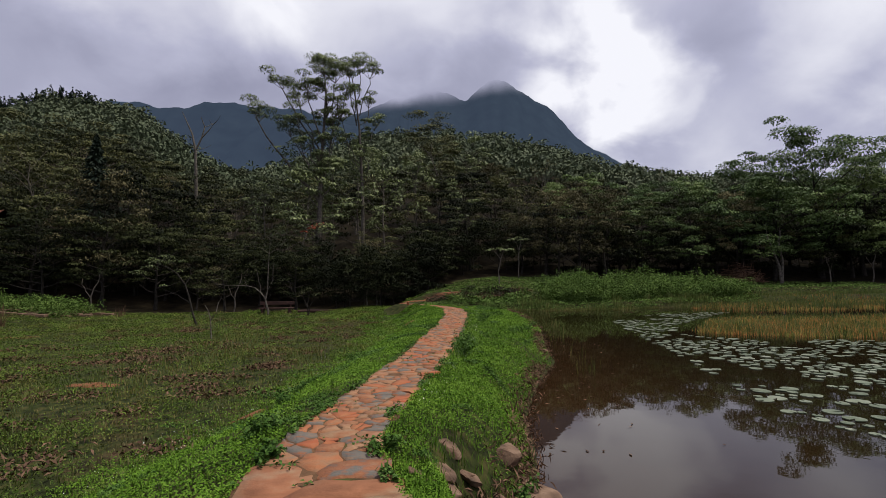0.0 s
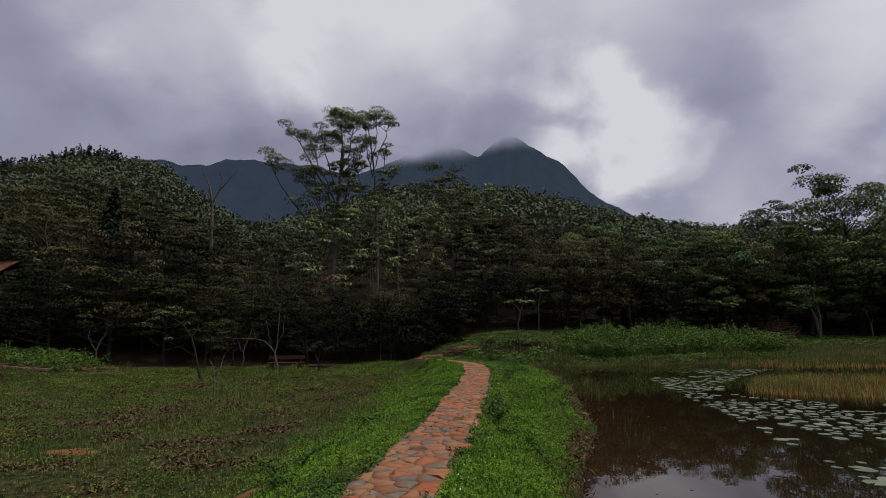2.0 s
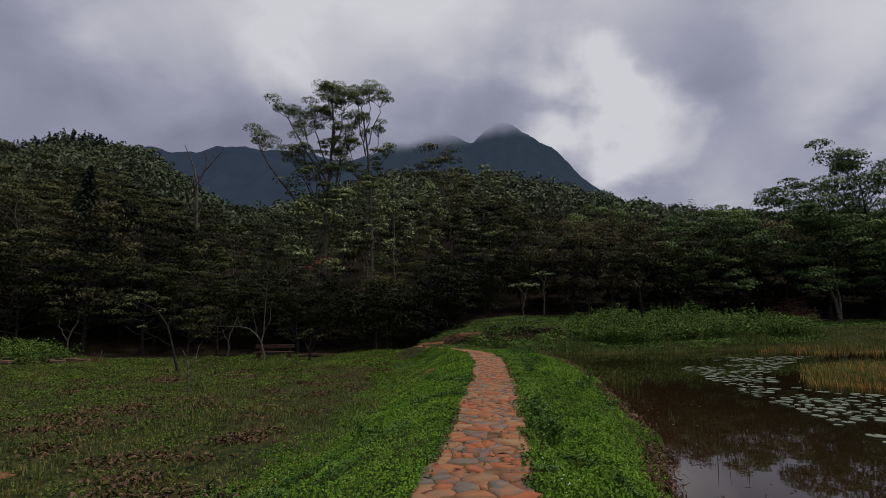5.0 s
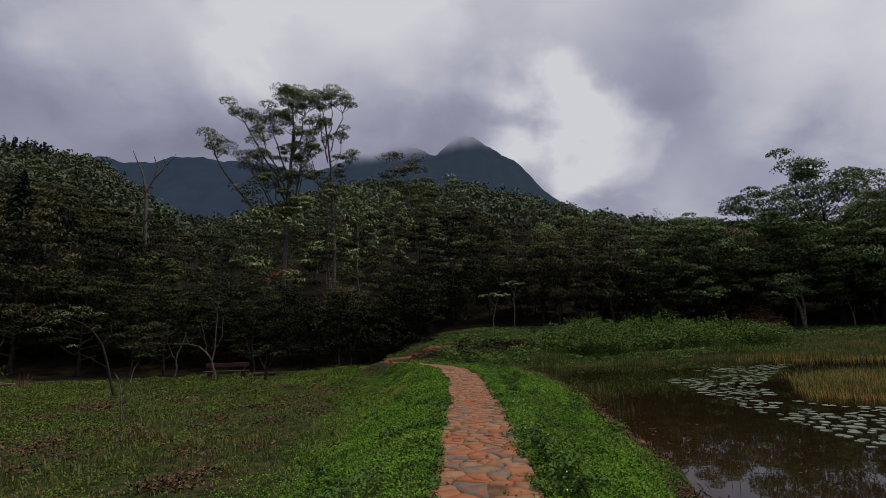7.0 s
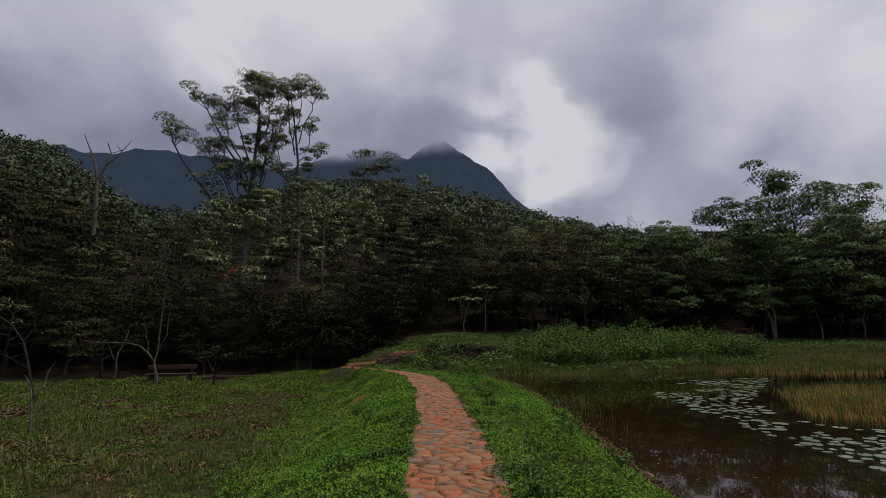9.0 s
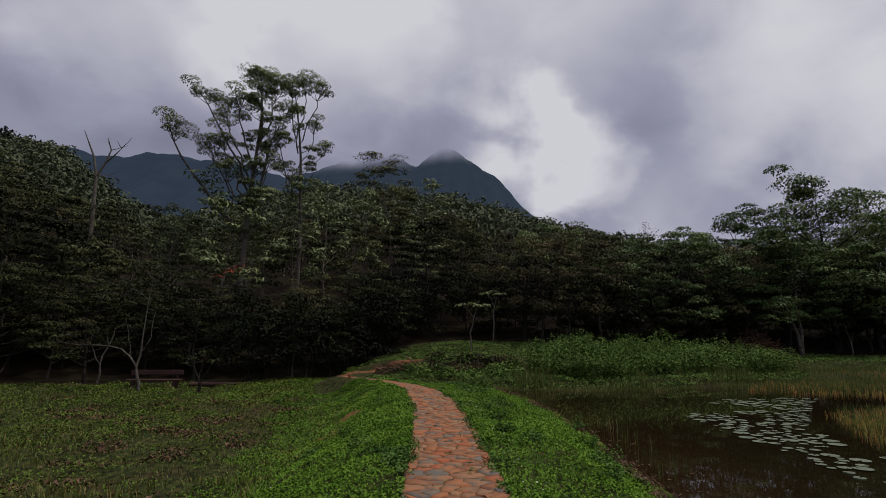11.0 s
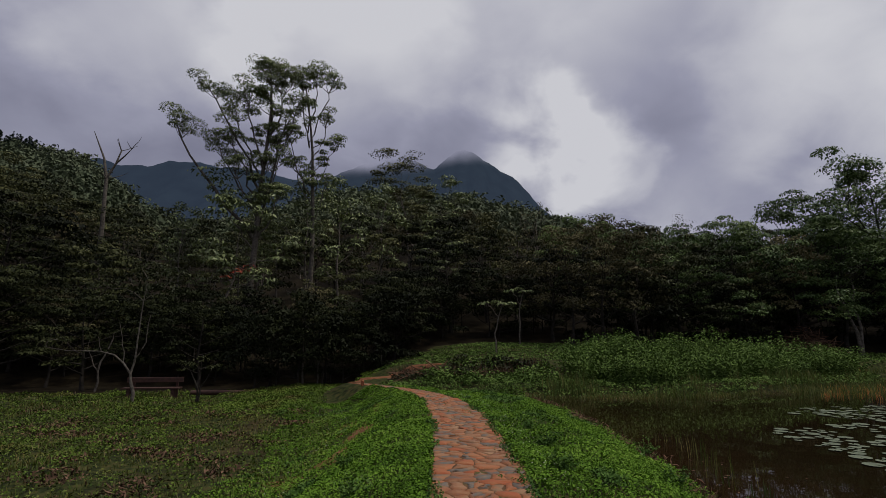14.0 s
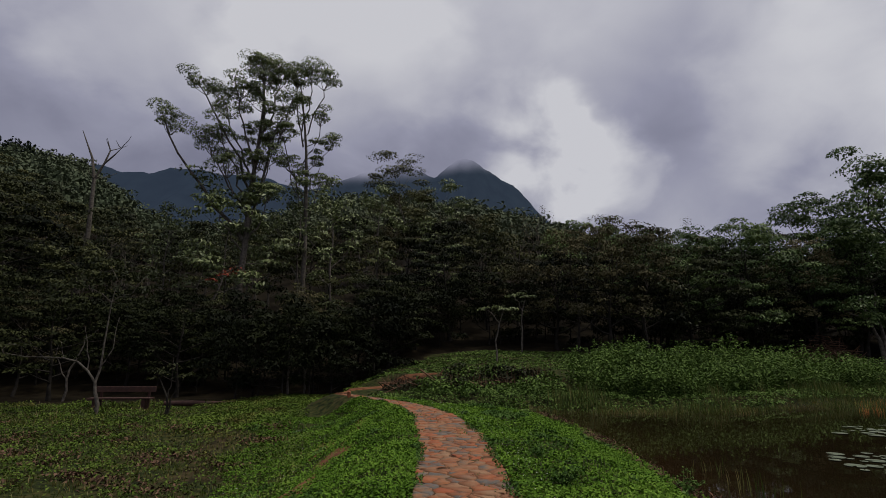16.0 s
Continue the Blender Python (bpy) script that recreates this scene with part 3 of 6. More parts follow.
def crown_leaves(rng, tips, clump, flatness, count, length, width, up=0.4):
    """Leaves laid over ragged domes round the tips, facing outwards and up."""
    P, N = [], []
    for tip, size in tips:
        n = max(int(count * size * rng.uniform(0.7, 1.3)), 4)
        v = unit(rng.normal(size=(n, 3)))
        v[:, 2] = np.where(v[:, 2] < -0.2, -v[:, 2], v[:, 2])
        r = clump * size * rng.uniform(0.75, 1.25) * (0.72 + 0.38 * rng.random((n, 1)))
        P.append(tip + v * r * np.array([1, 1, flatness]))
        N.append(v + np.array([0, 0, up]))
    return leaf_arrays(np.concatenate(P), length, width, rng, facing=unit(np.concatenate(N)))


def make_tree(name, label, seed, height, trunk_r, bare, limbs, reach, lift, clump, flat_c, count, leaf, mats, lean=(0, 0), subs=4, shape="round", sides=6):
    """A tree: tapered trunk with limbs and branches (trunk) and a ragged crown of leaf clumps (crown)."""
    rng = np.random.default_rng(seed)
    top = height * (0.86 if shape == "round" else 0.8)
    k = 8
    f = np.linspace(0, 1, k)
    sway = np.cumsum(rng.normal(size=(k, 2)) * height * 0.012, axis=0)
    sway -= sway[0]
    tr = np.stack([sway[:, 0] + lean[0] * f ** 1.4, sway[:, 1] + lean[1] * f ** 1.4, top * f - 0.25 * (f == 0)], axis=1)
    rad = trunk_r * (1 - 0.85 * f) * (1 + 0.5 * np.exp(-f * 14))
    lines, tips = [(tr, rad)], []
    az = rng.uniform(0, 6.28)
    for i in range(limbs):
        g = bare + (1 - bare) * (i + 0.5) / limbs
        s = np.array([np.interp(g, f, tr[:, q]) for q in range(3)])
        az += 2.4 + rng.normal() * 0.3
        rel = (g - bare) / (1 - bare)
        if shape == "round":
            ln = reach * (0.55 + 0.75 * math.sin(math.pi * min(rel * 0.75 + 0.2, 1.0))) * rng.uniform(0.8, 1.15)
        else:
            ln = reach * (0.6 + 0.5 * rel) * rng.uniform(0.85, 1.15)
        e = lift * (0.4 + 0.8 * rel) + rng.normal() * 0.12
        r = max(np.interp(g, f, rad) * 0.6, 0.02)
        L = limb(rng, s, az, e, ln, r, r * 0.25, bend=0.35 if shape == "round" else -0.25)
        lines.append(L)
        tips.append((L[0][-1], 1.0))
        for j in range(subs):
            h = rng.uniform(0.35, 0.95)
            s2 = np.array([np.interp(h, np.linspace(0, 1, len(L[0])), L[0][:, q]) for q in range(3)])
            B = limb(rng, s2, az + rng.choice([-1, 1]) * rng.uniform(0.5, 1.3), e + rng.normal() * 0.3 + 0.15, ln * rng.uniform(0.3, 0.55), r * 0.35, r * 0.1, k=4)
            lines.append(B)
            tips.append((B[0][-1], rng.uniform(0.6, 1.0)))
    tips.append((tr[-1], 1.0))
    base = new(name)
    V, F = tube_arrays(lines, sides)
    qmesh("trunk", V, F, mats[0], base, smooth=True)
    V, F = crown_leaves(rng, tips, clump, flat_c, count, leaf[0], leaf[1])
    qmesh("crown", V, F, mats[1], base)
    return tagged(base, label, "tree")


PROTO = {}
PROTO["broad1"] = make_tree("broadleaf_tree", "dense dark green broadleaf tree at the forest edge", 11, 10.0, 0.2, 0.16, 14, 3.9, 0.4, 1.25, 0.3, 96, (0.33, 0.18), (M_SHADED_BARK, M_SHADED_LEAF), subs=2, sides=4)
PROTO["broad2"] = make_tree("broadleaf_tree", "dense dark green broadleaf tree at the forest edge", 12, 11.0, 0.22, 0.16, 14, 3.8, 0.5, 1.25, 0.34, 96, (0.33, 0.18), (M_SHADED_BARK, M_SHADED_LEAF), subs=2, sides=4)
PROTO["olive1"] = make_tree("broadleaf_tree", "olive green broadleaf tree with a ragged crown", 13, 10.5, 0.18, 0.14, 12, 3.4, 0.6, 1.15, 0.38, 88, (0.31, 0.17), (M_SHADED_BARK, M_OLIVE_LEAF), subs=2, sides=4)
PROTO["rusty"] = make_tree("broadleaf_tree", "thin tree with dull rusty brown foliage", 14, 9.5, 0.14, 0.18, 12, 2.8, 0.8, 0.85, 0.55, 76, (0.22, 0.12), (M_SHADED_BARK, M_RUSTY_LEAF))
PROTO["fresh1"] = make_tree("broadleaf_tree", "tall fresh green tree with large leaf clusters", 15, 14.0, 0.26, 0.16, 18, 4.2, 0.7, 1.4, 0.46, 170, (0.27, 0.15), (M_SHADED_BARK, M_FRESH_LEAF), subs=3, sides=4)
PROTO["fresh2"] = make_tree("broadleaf_tree", "fresh green tree with large leaf clusters", 16, 12.0, 0.22, 0.12, 16, 4.0, 0.5, 1.35, 0.4, 140, (0.27, 0.15), (M_SHADED_BARK, M_FRESH_LEAF), subs=3, sides=4)
PROTO["umbrella"] = make_tree("umbrella_tree", "umbrella-shaped tree with flat tiers of feathery leaves", 17, 15.0, 0.2, 0.4, 13, 4.8, 0.75, 1.4, 0.3, 120, (0.3, 0.16), (M_PALE_BARK, M_OLIVE_LEAF), shape="flat")
PROTO["umbrella2"] = make_tree("umbrella_tree", "umbrella-shaped tree with pale green flat tiers", 18, 13.0, 0.16, 0.45, 10, 4.2, 0.8, 1.3, 0.3, 56, (0.38, 0.2), (M_PALE_BARK, M_TALL_LEAF), shape="flat", subs=3, sides=4)
PROTO["slim"] = make_tree("slender_tree", "slender pale-trunked tree with a light crown", 19, 12.5, 0.13, 0.4, 10, 2.0, 1.0, 0.75, 0.6, 34, (0.26, 0.14), (M_PALE_BARK, M_TALL_LEAF), subs=3, sides=5)
PROTO["shrub"] = make_tree("shrub", "low shrub in the undergrowth, leaves darkened as if in forest shade", 20, 4.2, 0.06, 0.06, 8, 1.9, 0.5, 0.95, 0.5, 60, (0.25, 0.14), (M_SHADED_BARK, M_SHADED_SHRUB_LEAF), subs=2, sides=3)
PROTO["back1"] = make_tree("broadleaf_tree", "dark green tree within the forest", 21, 10.5, 0.2, 0.3, 9, 3.4, 0.5, 1.5, 0.34, 80, (0.44, 0.26), (M_SHADED_BARK, M_SHADED_LEAF), subs=2, sides=4)
PROTO["back2"] = make_tree("broadleaf_tree", "olive green tree within the forest", 22, 11.0, 0.2, 0.35, 9, 3.2, 0.65, 1.4, 0.34, 80, (0.42, 0.25), (M_PALE_BARK, M_OLIVE_LEAF), subs=2, sides=4)
PROTO["back3"] = make_tree("umbrella_tree", "flat-crowned tree on the wooded slope", 23, 12.5, 0.18, 0.5, 8, 4.0, 0.8, 1.6, 0.26, 90, (0.4, 0.22), (M_PALE_BARK, M_OLIVE_LEAF), subs=2, sides=4, shape="flat")
used = set()


def plant(kind, x, y, size=1.0, turn=None, rng=random, sink=0.05, group="forest trees", z=None):
    m = Matrix.Translation((x, y, (float(ground_z(x, y)) if z is None else z) - sink)) @ Matrix.Rotation(rng.uniform(0, 6.28) if turn is None else turn, 4, "Z") @ Matrix.Scale(size, 4)
    if kind in used:
        src = PROTO[kind]
        ob = copy_thing(src, Matrix.Identity(4))
        ob.matrix_basis = m
    else:
        used.add(kind)
        ob = PROTO[kind]
        ob.matrix_basis = m
    return tagged(ob, group=group)


FRONT = np.array([(-70, 50), (-45, 45), (-34, 45), (-25, 46), (-18, 45), (-13, 44.5), (-7, 43.2), (-3, 45.8), (2, 52), (8, 53), (13, 49), (20, 49), (27, 51), (34, 51), (45, 51), (80, 50)])


def front_y(x):
    return float(np.interp(x, FRONT[:, 0], FRONT[:, 1]))


rf = random.Random(5)
# named trees that stand out
plant("fresh1", 37.6, 51.5, 1.04, turn=2.0, rng=rf)
plant("fresh1", 42.6, 52.5, 0.86, turn=4.0, rng=rf)
plant("fresh2", 29.8, 51.5, 0.86, rng=rf)
plant("fresh2", 34.0, 53.0, 0.98, rng=rf)
plant("fresh2", 44.5, 51, 0.88, rng=rf)
plant("fresh2", 24.5, 51.5, 0.76, rng=rf)
plant("fresh2", 19.0, 53.0, 0.72, rng=rf)
plant("rusty", 12.8, 47.6, 0.85, rng=rf)
plant("rusty", 15.0, 47.8, 0.8, rng=rf)
plant("rusty", 10.8, 48.8, 0.8, rng=rf)
plant("olive1", 17.0, 50.0, 0.75, rng=rf)
plant("umbrella", -0.4, 84, 1.02, turn=0.4, rng=rf)
plant("umbrella2", 4.0, 88, 1.0, rng=rf)
plant("umbrella2", -15.5, 56, 1.0, rng=rf)
plant("umbrella", -41.0, 53, 1.0, rng=rf)
plant("broad2", -29.5, 52, 1.05, rng=rf)
plant("rusty", -31.0, 47.0, 1.15, rng=rf)
plant("slim", -9.5, 60, 1.2, rng=rf)
plant("slim", -6.0, 56, 1.1, rng=rf)
plant("slim", -3.5, 63, 1.1, rng=rf)
plant("slim", -20.5, 58, 1.0, rng=rf)

row = 0
depth_y = 0.0
while depth_y < 62:
    step = 4.3 + depth_y * 0.045
    half = 52 + depth_y * 0.92
    x = -half + rf.uniform(0, step)
    while x < half * 0.96:
        yv = front_y(x) + depth_y + rf.uniform(-1.3, 1.6)
        xx = x + rf.uniform(-1, 1)
        p = rf.random()
        if xx > 11:
            kind = "fresh2" if p < 0.3 else "broad1" if p < 0.55 else "olive1" if p < 0.75 else "broad2" if p < 0.9 else "rusty"
        else:
            kind = "broad1" if p < 0.34 else "broad2" if p < 0.58 else "olive1" if p < 0.76 else "rusty" if p < 0.85 else "umbrella2" if p < 0.92 else "slim"
        if row == 0 and kind in ("umbrella2", "slim"):
            kind = "broad1"
        if row >= 3 and kind != "slim":
            kind = "back1" if p < 0.24 else "back2" if p < 0.5 else "back3" if p < 0.82 else "rusty" if p < 0.9 else "slim"
        if xx > 11 and kind in ("back3", "umbrella2", "slim"):
            kind = "back1"
        size = rf.uniform(0.74, 1.1) * (0.85 if row == 0 else 1.0) * (0.72 if 8 <= xx < 28 + depth_y and row < 9 else 0.6 if -18 < xx < -2 and row < 3 else 0.78 if -28 < xx < 8 and row < 5 else 0.9)
        plant(kind, xx, yv, size, rng=rf)
        x += step * rf.uniform(0.8, 1.2)
    row += 1
    depth_y += 4.6 + row * 0.55
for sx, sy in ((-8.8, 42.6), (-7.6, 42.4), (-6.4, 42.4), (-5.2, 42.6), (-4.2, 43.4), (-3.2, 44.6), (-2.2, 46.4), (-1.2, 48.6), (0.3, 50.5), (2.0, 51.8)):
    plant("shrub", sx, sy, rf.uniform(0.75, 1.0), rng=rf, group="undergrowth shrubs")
# undergrowth along the forest edge, added to fill the dark void below the crowns
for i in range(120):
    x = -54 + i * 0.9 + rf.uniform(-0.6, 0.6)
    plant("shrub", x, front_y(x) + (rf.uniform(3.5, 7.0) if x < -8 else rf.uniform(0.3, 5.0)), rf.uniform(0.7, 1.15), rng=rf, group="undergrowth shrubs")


# ---- far forest on the hillside (past counting) ----
def far_forest():
    rng = np.random.default_rng(77)
    chunks, trunks = [], []
    n = 3400
    a = rng.uniform(-1.02, 0.95, n)
    y = 112 + 170 * rng.random(n) ** 0.8
    x = a * y
    z = ground_z(x, y)
    for i in range(n):
        h = rng.uniform(7, 12)
        r = rng.uniform(2.4, 4.8)
        c = int(62 * (150 / y[i]) ** 0.5)
        v = unit(rng.normal(size=(c, 3)))
        v[:, 2] = np.abs(v[:, 2]) - 0.15
        # several lobes to a crown
        lobe = rng.normal(size=(5, 3)) * np.array([r * 0.5, r * 0.5, h * 0.12])
        P = np.array([x[i], y[i], z[i] + h * 0.66]) + lobe[rng.integers(5, size=c)] + v * np.array([r * 0.55, r * 0.55, h * 0.2]) * rng.uniform(0.75, 1.05, (c, 1))
        size = 0.5 + y[i] * 0.0024
        chunks.append(leaf_arrays(P, size * 1.4, size * 0.9, rng, facing=unit(v + np.array([0, 0, 0.35]))))
    V, F = join(chunks)
    ob = qmesh("far_forest", V, F, M_HAZED_LEAF)
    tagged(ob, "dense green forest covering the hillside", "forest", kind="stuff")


far_forest()


def conifer_ridge():
    rng = np.random.default_rng(78)
    chunks = []
    for i in range(560):
        a = rng.uniform(-1.15, -0.62)
        y = rng.uniform(205, 250)
        x = a * y
        z = float(ground_z(x, y))
        h = rng.uniform(9, 14.5) * (1.0 if a < -0.68 else 0.7)
        c = 60
        f = rng.random(c)
        ang = rng.uniform(0, 6.28, c)
        r = (1 - f) * 2.1 + 0.15
        P = np.stack([x + np.cos(ang) * r * 0.6, y + np.sin(ang) * r * 0.6, z + 1 + f * (h - 1)], axis=1)
        ax = np.stack([np.cos(ang), np.sin(ang), -0.35 * np.ones(c)], axis=1)
        chunks.append(leaf_arrays(P, 1.2, 0.6, rng, up=0.4, axis=ax))
    V, F = join(chunks)
    tagged(qmesh("conifer_ridge", V, F, M_CONIFER), "dark conifers along the ridge top", "forest", kind="stuff")


conifer_ridge()


def far_ring():
    """Woods that close the place at the sides and behind."""
    rng = np.random.default_rng(79)
    chunks = []
    for i in range(520):
        ang = rng.uniform(math.radians(150), math.radians(390))
        r = rng.uniform(75, 110)
        x, y = math.cos(ang) * r, math.sin(ang) * r
        if y > 40:
            continue
        z = float(ground_z(x, y))
        v = unit(rng.normal(size=(40, 3)))
        v[:, 2] = np.abs(v[:, 2])
        P = np.array([x, y, z + 2]) + v * np.array([4, 4, 8.0]) * rng.uniform(0.6, 1.05, (40, 1))
        chunks.append(leaf_arrays(P, 1.8, 1.1, rng, up=0.4))
    V, F = join(chunks)
    tagged(qmesh("surrounding_woods", V, F, M_SHADED_LEAF), "dark woods round the valley floor", "forest", kind="stuff")


far_ring()


# ---- the tall tree ----
def tall_tree():
    rng = np.random.default_rng(31)
    base = new("tall_tree")
    g = float(ground_z(-13.3, 58))
    lines, tips = [], []

    def add(points, r0, r1, leafy=0):
        pts = np.array(points, float)
        # smooth the limb
        k = 9
        tt = np.linspace(0, len(pts) - 1, k)
        sm = np.stack([np.interp(tt, np.arange(len(pts)), pts[:, q]) for q in range(3)], axis=1)
        sm[1:-1] += rng.normal(size=(k - 2, 3)) * 0.12
        lines.append((sm, np.linspace(r0, r1, k)))
        return sm

    def tufts(sm, n, lo=0.35, size=1.0, ln=2.0):
        for i in range(n):
            h = lo + (1 - lo) * (i + rng.random()) / n
            s = np.array([np.interp(h, np.linspace(0, 1, len(sm)), sm[:, q]) for q in range(3)])
            B = limb(rng, s, rng.uniform(0, 6.28), rng.uniform(0.3, 1.0), ln * rng.uniform(0.5, 1.2), 0.05, 0.015, k=4)
            lines.append(B)
            tips.append((B[0][-1], size * rng.uniform(0.7, 1.15)))
            for q in range(2):
                C = limb(rng, B[0][2], rng.uniform(0, 6.28), rng.uniform(0.2, 0.9), ln * 0.5, 0.025, 0.01, k=3)
                lines.append(C)
                tips.append((C[0][-1], size * rng.uniform(0.5, 0.8)))
        tips.append((sm[-1], size))

    H = 28.2 - g

    def spray(start, points, r0, size=1.0, twigs=5):
        """A limb that ends in a dome of leafy twigs."""
        sm = add([start, *points], r0, 0.03)
        end = sm[-1]
        for q in range(twigs):
            a = q * 6.28 / twigs + rng.uniform(0, 0.8)
            B = limb(rng, sm[-3], a, rng.uniform(0.5, 1.0), 1.7 * size * rng.uniform(0.7, 1.2), 0.035, 0.012, k=4)
            lines.append(B)
            tips.append((B[0][-1], size * rng.uniform(0.55, 0.85)))
        tips.append((end, size * 0.9))

    t1 = add([(0, 0, -0.3), (0.1, 0, 5), (0.0, 0.2, 11), (0.5, 0, 17), (0.9, 0.2, 21), (0.6, 0, H - 1.5)], 0.34, 0.06)
    t2 = add([(-0.5, 0.3, -0.3), (-0.3, 0.5, 6), (0.1, 0.6, 11), (1.3, 0.2, 17), (2.4, 0, 21)], 0.22, 0.05)
    z0 = -g
    spray((-0.1, 0.2, 12 + z0), [(-2.6, 0.3, 15 + z0), (-5.0, 0.3, 18 + z0), (-6.8, 0, 21 + z0), (-7.9, 0, 23.6 + z0)], 0.19, 1.0, 6)
    spray((0.3, 0.1, 16 + z0), [(-1.6, 0, 20 + z0), (-3.6, 0, 24 + z0), (-5.9, 0, 27.0 + z0)], 0.13, 0.85)
    spray((0.3, 0, 17 + z0), [(-1.6, 0.6, 21 + z0), (-3.2, 0.8, 25.2 + z0)], 0.1, 1.0, 6)
    spray((0.4, 0, 18 + z0), [(-0.8, -0.5, 22 + z0), (-1.6, -0.8, 26.2 + z0)], 0.1, 1.0, 6)
    spray((0.8, 0, 21 + z0), [(0.7, 0, 25 + z0), (0.4, 0, 27.8 + z0)], 0.09, 1.2, 7)
    spray((0.8, 0, 21 + z0), [(1.6, 0.4, 24 + z0), (2.0, 0.4, 26.8 + z0)], 0.09, 1.15, 7)
    spray((1.4, 0, 19 + z0), [(2.6, 0, 22 + z0), (3.3, 0, 24.8 + z0)], 0.09, 0.9)
    spray((0.1, 0, 14 + z0), [(-2.0, 0.4, 17.5 + z0), (-4.6, 0.5, 21.4 + z0)], 0.1, 0.9, 6)
    spray((0.2, 0, 15 + z0), [(-1.2, -0.6, 18 + z0), (-2.8, -0.8, 22.4 + z0)], 0.09, 0.85)
    spray((0.3, 0, 14 + z0), [(-1.2, -0.6, 16 + z0), (-2.0, -0.8, 18.6 + z0)], 0.08, 0.9)
    spray((0.5, 0, 15 + z0), [(1.5, -0.6, 17 + z0), (2.0, -0.8, 19.6 + z0)], 0.08, 0.8)
    spray((0.4, 0, 12 + z0), [(1.6, -0.6, 14 + z0), (2.3, -0.8, 16.2 + z0)], 0.07, 0.8)
    spray((0.0, 0, 11 + z0), [(-1.4, -0.6, 13 + z0), (-2.2, -0.8, 15.2 + z0)], 0.07, 0.85)
    tufts(t1, 16, 0.38, 0.62, 1.8)
    tufts(t2, 10, 0.38, 0.6, 1.6)
    V, F = tube_arrays(lines, 6)
    qmesh("trunk", V, F, M_PALE_BARK, base, "pale slender forked trunks", smooth=True)
    V, F = crown_leaves(rng, tips, 1.15, 0.5, 330, 0.2, 0.1)
    qmesh("crown", V, F, M_TALL_LEAF, base)
    base.matrix_basis = Matrix.Translation((-13.8, 57.5, g - 1.2))
    tagged(base, "tall pale-barked tree with airy tufts of leaves above the forest", "tree")

    # its neighbour with a thinner crown
    rng = np.random.default_rng(33)
    lines.clear()
    tips.clear()
    base2 = new("tall_tree")
    g2 = float(ground_z(-8.4, 59))
    z0 = -g2
    u1 = add([(0.6, 0, -0.3), (0.7, 0, 8), (0.4, 0.2, 14), (0.0, 0, 19), (-0.6, 0.2, 23)], 0.24, 0.05)
    spray((0.0, 0.1, 19.5 + z0), [(-0.8, 0, 23 + z0), (-1.2, 0, 27.2 + z0)], 0.08, 1.0, 6)
    spray((-0.2, 0.1, 21 + z0), [(0.4, 0, 24 + z0), (0.5, 0, 27.6 + z0)], 0.07, 1.0, 6)
    spray((-0.1, 0.1, 20 + z0), [(1.2, 0, 23.5 + z0), (2.0, 0, 26.6 + z0)], 0.07, 0.85, 5)
    spray((0.1, 0.1, 18 + z0), [(1.0, 0.3, 20 + z0), (1.7, 0.3, 23.4 + z0)], 0.06, 0.7)
    spray((0.4, 0.1, 15 + z0), [(1.6, 0.3, 18 + z0), (2.6, 0.3, 20.6 + z0)], 0.06, 0.75)
    spray((0.3, 0.1, 15 + z0), [(-1.2, 0.2, 18 + z0), (-2.2, 0.2, 21.6 + z0)], 0.07, 0.8)
    spray((0.4, 0.1, 14 + z0), [(-0.8, 0.2, 16 + z0), (-1.6, 0.2, 18.2 + z0)], 0.06, 0.7)
    spray((0.5, 0.1, 12 + z0), [(1.4, -0.4, 14 + z0), (2.0, -0.5, 16.2 + z0)], 0.06, 0.75)
    tufts(u1, 10, 0.4, 0.5, 1.5)
    V, F = tube_arrays(lines, 6)
    qmesh("trunk", V, F, M_PALE_BARK, base2, smooth=True)
    V, F = crown_leaves(rng, tips, 1.05, 0.45, 250, 0.2, 0.1)
    qmesh("crown", V, F, M_TALL_LEAF, base2)
    base2.matrix_basis = Matrix.Translation((-9.8, 59, g2 + 0.2))
    tagged(base2, "tall thin tree with sparse umbrella tufts of leaves", "tree")


tall_tree()


# ---- dead snag ----
def snag(x, y, top_z, seed):
    rng = np.random.default_rng(seed)
    g = float(ground_z(x, y))
    h = top_z - g
    lines = [(np.array([(0, 0, -0.2), (0.4, 0, h * 0.4), (0.2, 0, h * 0.72), (-0.3, 0, h * 0.84), (-1.7, 0, h)]), np.array([0.3, 0.22, 0.17, 0.11, 0.03]))]
    lines.append((np.array([(0.2, 0, h * 0.72), (1.0, 0, h * 0.81), (1.3, 0.2, h * 0.89), (0.9, 0, h * 0.96)]), np.array([0.13, 0.1, 0.07, 0.02])))
    lines.append((np.array([(1.0, 0, h * 0.81), (1.9, 0, h * 0.86), (2.5, 0, h * 0.9)]), np.array([0.1, 0.07, 0.025])))
    for i in range(7):
        lines.append(limb(rng, lines[i % 3][0][2], rng.uniform(0, 6.28), rng.uniform(0.2, 1.0), rng.uniform(1, 2.5), 0.05, 0.015, k=4))
    V, F = tube_arrays(lines, 6)
    ob = qmesh("dead_tree", V, F, M_PALE_BARK, smooth=True)
    ob.matrix_basis = Matrix.Translation((x, y, g))
    tagged(ob, "leafless dead tree with forked grey branches", "dead tree")


snag(-33.5, 69, 25.0, 3)


